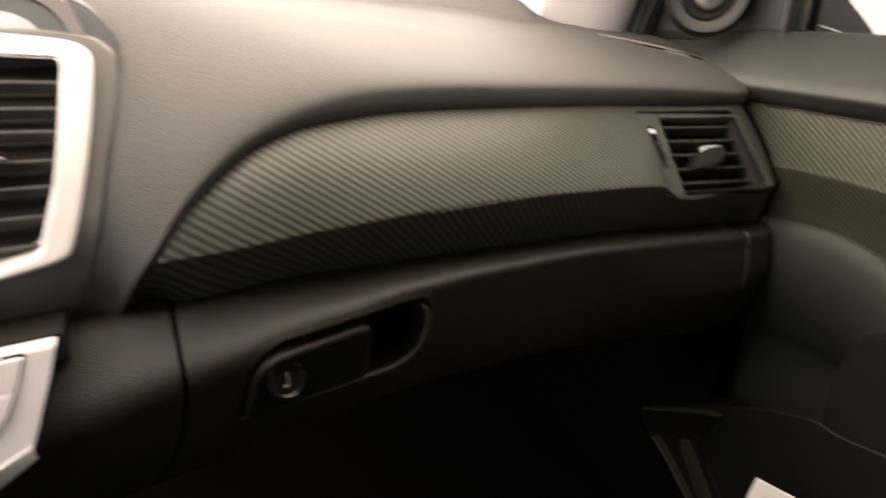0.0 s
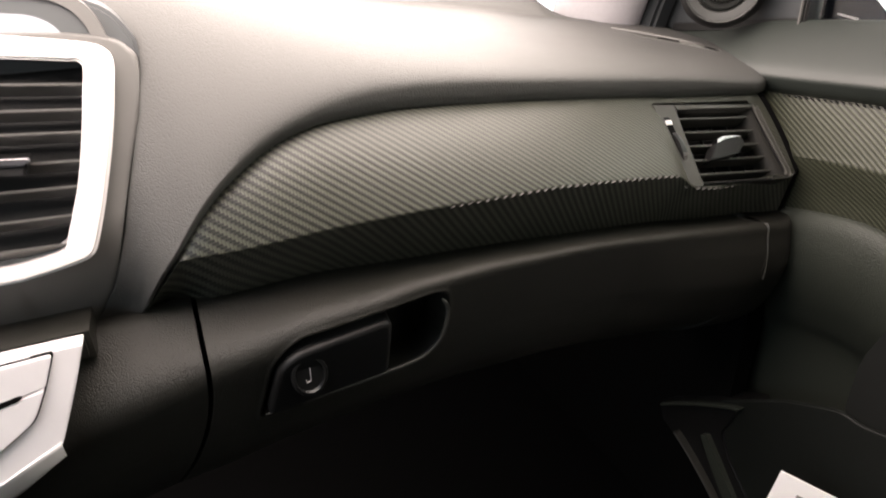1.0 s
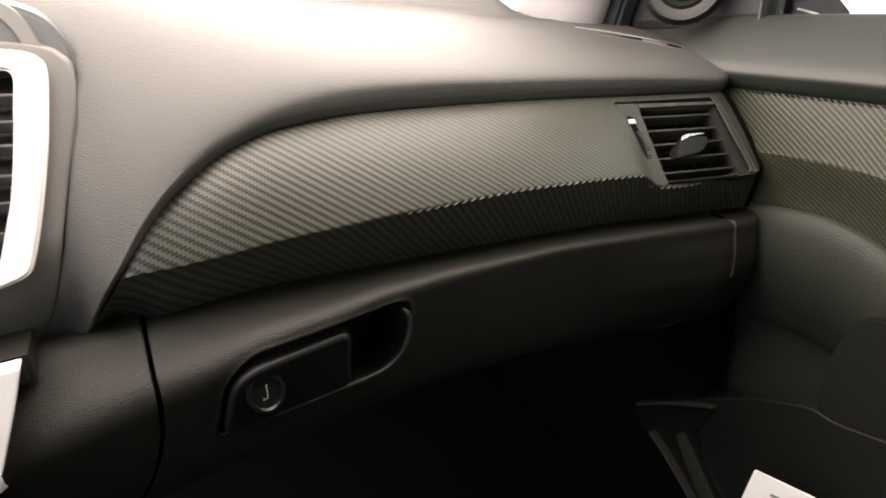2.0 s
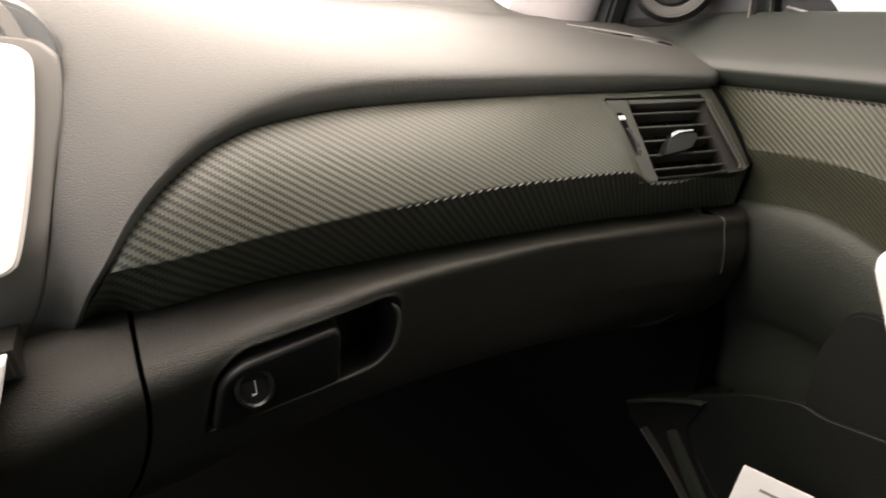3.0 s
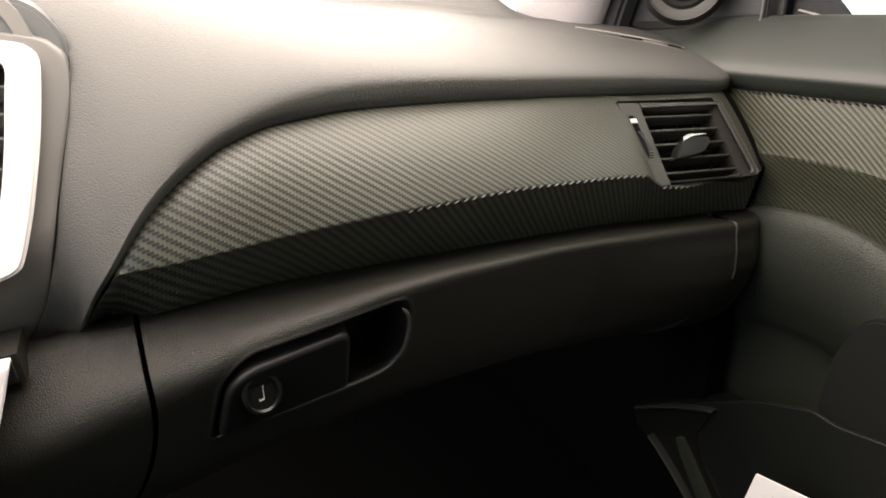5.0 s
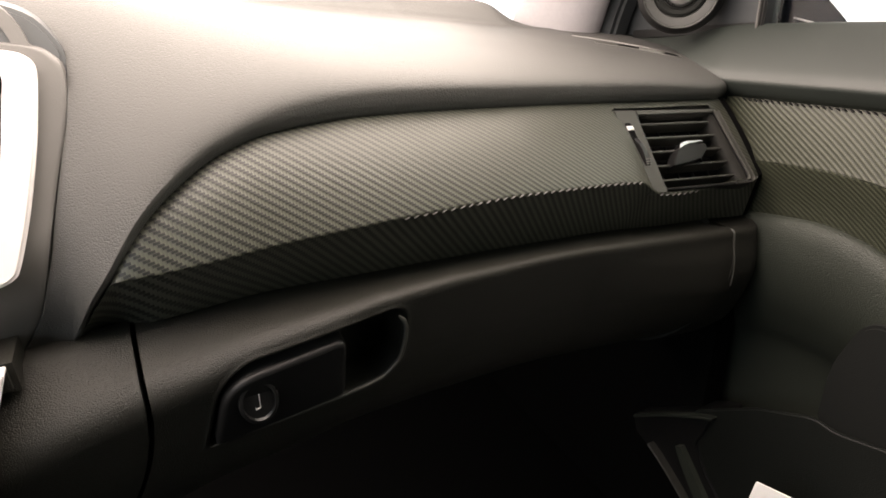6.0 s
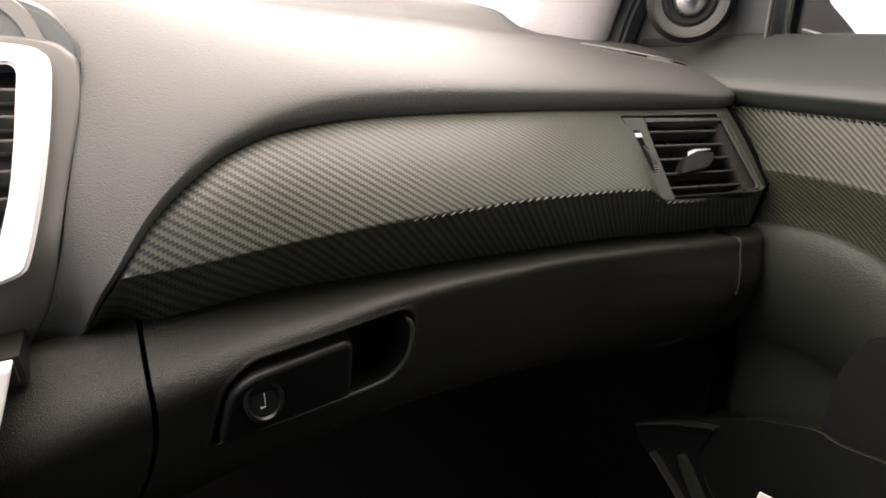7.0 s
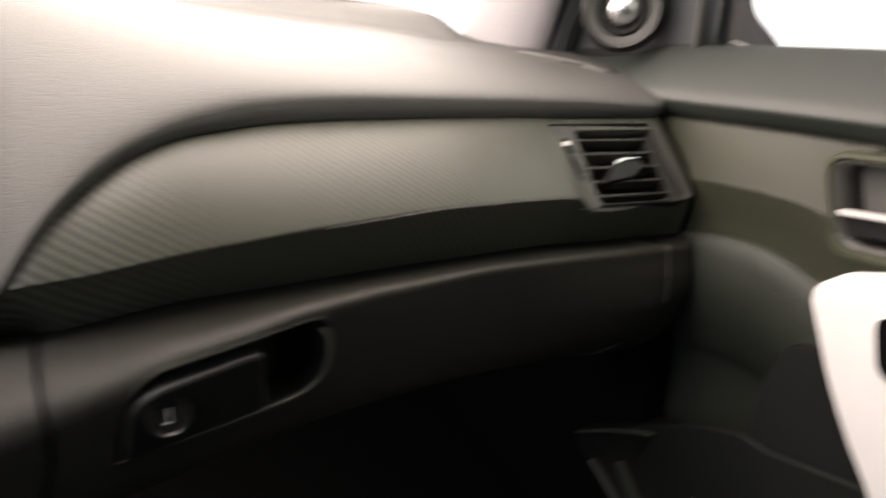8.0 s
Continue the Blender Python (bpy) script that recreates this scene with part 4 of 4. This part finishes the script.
part("sail_joint", prism(door_outline([(y, sill_z(y) + 0.0064) for y in np.linspace(0.70, 0.505, 12)] + [(y, sill_z(y) - 0.004) for y in np.linspace(0.505, 0.70, 12)]), 0.7985, 0.804, 0.0004, on_door), BLACK, passenger_door, "thin dark joint under the sail panel")
part("window_frame", prism(rounded(door_outline([(0.4935, 0.766), (0.4893, 0.766), (0.4943, 1.15), (0.4985, 1.15)]), 0.002), 0.790, 0.806, 0.0015, on_door), BLACK, passenger_door, "black window guide strip")
tw = look((0.7552, 0.5799, 0.8099), (0.12, 0.0, 0.85)) @ pose(0, 0, 0, 90, 0, 0)
tweeter = part("tweeter", lathe([(0.020, 0.045), (0.022, 0.022), (0.046, 0.014), (0.0505, 0.006), (0.0495, 0.001), (0.0470, -0.0035), (0.0440, -0.0062), (0.0425, -0.004), (0.030, 0.004), (0.001, 0.004)], 64, tw), BLACK, passenger_door, "round black tweeter")
part("cone", lathe([(0.0436, 0.003), (0.0434, -0.0068), (0.0429, -0.0074), (0.0422, -0.0070), (0.0414, -0.0046), (0.0385, -0.0042), (0.0320, -0.0026), (0.0300, 0.0025)], 64, tw), CONE, tweeter, "grey tweeter ring")
part("roll", lathe([(0.0308, 0.002), (0.0302, -0.0016), (0.0275, -0.0030), (0.0245, -0.0016), (0.0230, -0.0006), (0.0210, -0.0016), (0.0200, 0.002)], 64, tw), MESH, tweeter, "dark woven ring round the dome")
part("dome", lathe([(0.0200, 0.003), (0.0190, -0.002), (0.0135, -0.0070), (0.006, -0.0092), (0.0005, -0.0098)], 48, tw), SATIN, tweeter, "bright tweeter dome")
raked = Matrix(((1, 0, 0, 0), (0.9, 1, 0, -0.9 * 0.872), (0, 0, 1, 0), (0, 0, 0, 1))) @ on_door  # runs forward as it leaves the door
side_mirror = thing("side_mirror", (0.93, 0.55, 0.76), "black outside mirror on the passenger door", "mirror")
part("housing", prism(rounded(door_outline([(0.70, 0.757), (0.560, 0.792), (0.540, 0.7800), (0.522, 0.7660), (0.447, 0.7600), (0.4435, 0.773), (0.4630, 0.7895), (0.4870, 0.808), (0.515, 0.90), (0.70, 0.90)]), [0.012, 0.01, 0.01, 0.004, 0.003, 0.006, 0.02, 0.02, 0.012, 0.012], 6), 0.872, 0.94, 0.006, raked, 4), MIRROR_PAINT, side_mirror)
# Pale strip that paints the glint on the housing's lower edge.
part("housing_glint", prism(door_outline([(0.5085, 0.7756), (0.483, 0.7716), (0.483, 0.7702), (0.5085, 0.7741)]), 0.868, 0.880, 0.001, on_door), PANEL, side_mirror, "pale strip painting the glint under the housing")
part("foot", prism(rounded(door_outline([(0.66, 0.740), (0.515, 0.745), (0.522, 0.772), (0.550, 0.800), (0.60, 0.815), (0.66, 0.81)]), 0.008, 6), 0.885, 0.925, 0.004, raked, 3), COLLAR, side_mirror, "blue-grey mirror foot")

# ---- body of the car ----
def structure(name, bm, material, label, **more):
    return tagged(part(name, bm, material, None, **more), label, name.split("_")[0], kind="structure")


def pillar_ring(z):
    """The pillar's rounded section at one height; it leans back and inwards as it rises."""
    cx, cy, out = 0.738 - 0.20 * (z - 0.75), 0.802 - 0.60 * (z - 0.75), []
    for b in np.linspace(0, 2 * math.pi, 37):
        u, v = 0.074 * math.copysign(abs(math.cos(b)) ** 0.85, math.cos(b)), 0.036 * math.sin(b)
        out.append((cx + 0.347 * u + 0.938 * v, cy - 0.938 * u + 0.347 * v, z))
    return out


structure("a_pillar", sheet([pillar_ring(z) for z in np.linspace(0.70, 1.20, 14)]), CLOTH, "pale cloth-covered windscreen pillar")
structure("door_seal", prism(smooth(door_outline([(0.752, 0.742), (0.741, 0.772), (0.727, 0.803), (0.690, 0.862), (0.56, 1.02)]), 4) + smooth(door_outline([(0.52, 1.02), (0.648, 0.862), (0.685, 0.804), (0.700, 0.775), (0.712, 0.742)]), 4), 0.770, 0.80, 0.008, on_door, 4), SAIL, "black rubber seal between door and pillar")
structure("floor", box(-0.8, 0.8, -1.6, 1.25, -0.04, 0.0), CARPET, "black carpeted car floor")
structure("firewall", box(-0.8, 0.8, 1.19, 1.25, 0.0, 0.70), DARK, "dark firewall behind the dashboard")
# Sheet added over the lit door panel; its black paints the footwell's darkness.
structure("footwell_side", box(0.732, 0.76, 0.435, 1.19, 0.0, 0.56), CARPET, "added black sheet painting the footwell's shade")
structure("ceiling", box(-0.84, 0.84, -1.6, -0.02, 1.19, 1.22), CLOTH, "pale cloth headliner")
structure("wall_rear", box(-0.8, 0.8, -1.65, -1.6, -0.04, 1.2), CARPET, "plain dark wall behind the seats")
structure("wall_driver", box(-0.80, -0.76, -1.6, 1.25, -0.04, 0.80), DOOR, "dark driver's side wall")
# Two unseen walls, added to keep side daylight off the lower dashboard.
structure("wall_driver_rear", box(-0.80, -0.76, -1.6, -0.55, 0.80, 1.19), CARPET, "unseen dark wall blocking light on the driver's side")
structure("wall_passenger_rear", box(0.80, 0.84, -1.6, -0.55, 0.735, 1.19), CARPET, "unseen dark wall blocking light on the passenger's side")
structure("wall_passenger", box(0.80, 0.84, -1.6, 1.25, -0.04, 0.735), DOOR, "dark outer door skin")
structure("kick_panel", prism(rounded(door_outline([(0.22, 0.02), (0.30, 0.055), (0.44, 0.190), (0.515, 0.215), (0.525, 0.240), (0.5135, 0.2485), (0.452, 0.2945), (0.410, 0.3215), (0.396, 0.326), (0.402, 0.300), (0.412, 0.272), (0.392, 0.240), (0.27, 0.13), (0.15, 0.05), (0.15, 0.02)]), 0.006), 0.702, 0.76, 0.009, on_door, 5), BLACK, "black plastic kick panel by the door")
# Lighter plastic on this edge paints the highlight over the black panel.
structure("kick_edge", prism(smooth(door_outline([(0.518, 0.2440), (0.5135, 0.2490), (0.485, 0.2715), (0.452, 0.2955), (0.410, 0.3225), (0.392, 0.331)]), 4) + smooth(door_outline([(0.393, 0.3265), (0.409, 0.3180), (0.451, 0.2910), (0.483, 0.2675), (0.511, 0.2455), (0.516, 0.2415)]), 4), 0.6955, 0.7060, 0.0016, on_door, 3), DOOR, "rounded upper edge of the kick panel, lighter to paint its highlight")
structure("sill_trim", prism(smooth(door_outline([(0.448, 0.256), (0.436, 0.2322), (0.392, 0.1797), (0.34, 0.128), (0.27, 0.06)]), 3) + smooth(door_outline([(0.235, 0.08), (0.31, 0.152), (0.3646, 0.2060), (0.405, 0.2475), (0.428, 0.270)]), 3), 0.694, 0.735, 0.016, on_door, 8), DOOR, "rounded grey plastic trim along the door sill")
structure("sill_strip", prism(smooth(door_outline([(0.480, 0.224), (0.4575, 0.2135), (0.420, 0.190), (0.3928, 0.1695), (0.34, 0.123), (0.24, 0.03)]), 3) + smooth(door_outline([(0.242, 0.028), (0.342, 0.121), (0.3948, 0.1674), (0.422, 0.188), (0.459, 0.2110), (0.481, 0.2205)]), 3), 0.690, 0.7035, 0.0012, on_door, 3), VENT_GREY, "black rubber strip along the door sill")
part("map_pocket", prism(rounded(door_outline([(0.425, 0.318), (0.345, 0.378), (0.285, 0.409), (0.262, 0.407), (0.10, 0.455), (-0.4, 0.46), (-0.4, 0.03), (0.36, 0.03), (0.42, 0.18), (0.435, 0.26)]), 0.01, 5), 0.7050, 0.7110, 0.002, on_door, 3), POCKET, passenger_door, "plastic map pocket wall, darkened for the lower door's shade")
structure("ground", box(-60, 60, -60, 60, -0.35, -0.30), GROUND, "grey ground outside")

booklet = thing("booklet", (0.62, 0.25, 0.0), "white printed booklet standing on the floor against the door", "booklet")
along, down = Vector((0.509, -0.847, -0.154)).normalized(), Vector((-0.298, -0.011, -0.954))
down = (down - down.dot(along) * along).normalized()
inward = (-down).cross(along)
book_m = Matrix((*[(along[i], inward[i], -down[i], (0.630, 0.2827, 0.3587)[i]) for i in range(3)], (0, 0, 0, 1)))
wide, tall = 0.140, 0.352
part("page_block", prism([(0.0015, -0.0015), (wide - 0.002, -0.0015), (wide - 0.002, -tall + 0.0015), (0.0015, -tall + 0.0015)], 0.0013, 0.0065, 0.0004, book_m), PAPER, booklet)
part("cover", prism([(0, 0), (wide, 0), (wide, -tall), (0, -tall)], 0, 0.0011, 0.0003, book_m), PAPER, booklet, "white cover with grey print")
for k in range(9):
    z, n = -0.016 - 0.034 * k, 0.05 + 0.04 * random.random()
    part("print_line", prism([(0.022, z), (0.022 + n, z), (0.022 + n, z - 0.003), (0.022, z - 0.003)], -0.0004, 0.0002, 0, book_m), INK, booklet)

# pale daylight beyond the windows
def glow(name, strength):
    m = bpy.data.materials.new(name)
    m.use_nodes = True
    b = m.node_tree.nodes["Principled BSDF"]
    b.inputs["Base Color"].default_value = (0.8, 0.8, 0.8, 1)
    b.inputs["Emission Color"].default_value = (1.0, 0.97, 0.97, 1)
    b.inputs["Emission Strength"].default_value = strength
    return m


HAZE = glow("white_daylight", 1.2)
structure("backdrop", box(6, 6.1, -8, 8, -0.3, 6), HAZE, "bright white distance beyond the side window")
structure("backdrop_front", box(-6, 6, 7, 7.1, -0.3, 6), HAZE, "bright white distance beyond the windscreen")

# ---- glass ----
def glass(name):
    m = bpy.data.materials.new(name)
    m.use_nodes = True
    b = m.node_tree.nodes["Principled BSDF"]
    b.inputs["Base Color"].default_value = (0.97, 0.99, 0.98, 1)
    b.inputs["Roughness"].default_value = 0.0
    b.inputs["Transmission Weight"].default_value = 1.0
    b.inputs["IOR"].default_value = 1.45
    b.inputs["Specular IOR Level"].default_value = 0.1
    return m


GLASS = glass("window_glass")
pane_m = Matrix(((1, 0, 0, 0), (0, 0.942, -0.334, 0.55), (0, -0.334, -0.942, 1.0175), (0, 0, 0, 1)))
windshield = structure("windshield", prism(rounded([(-0.66, -0.002), (0.66, -0.002), (0.66, 0.002), (-0.66, 0.002)], 0.001, 3), -0.605, 0.605, 0, pane_m), GLASS, "clear raked windscreen glass")
windshield.visible_shadow = False
window = structure("window_1", prism(door_outline([(0.545, 0.74), (-0.9, 0.80), (-0.9, 1.16), (0.525, 1.16)]), 0.812, 0.816, 0, on_door), GLASS, "clear closed side window glass")
window.visible_shadow = False
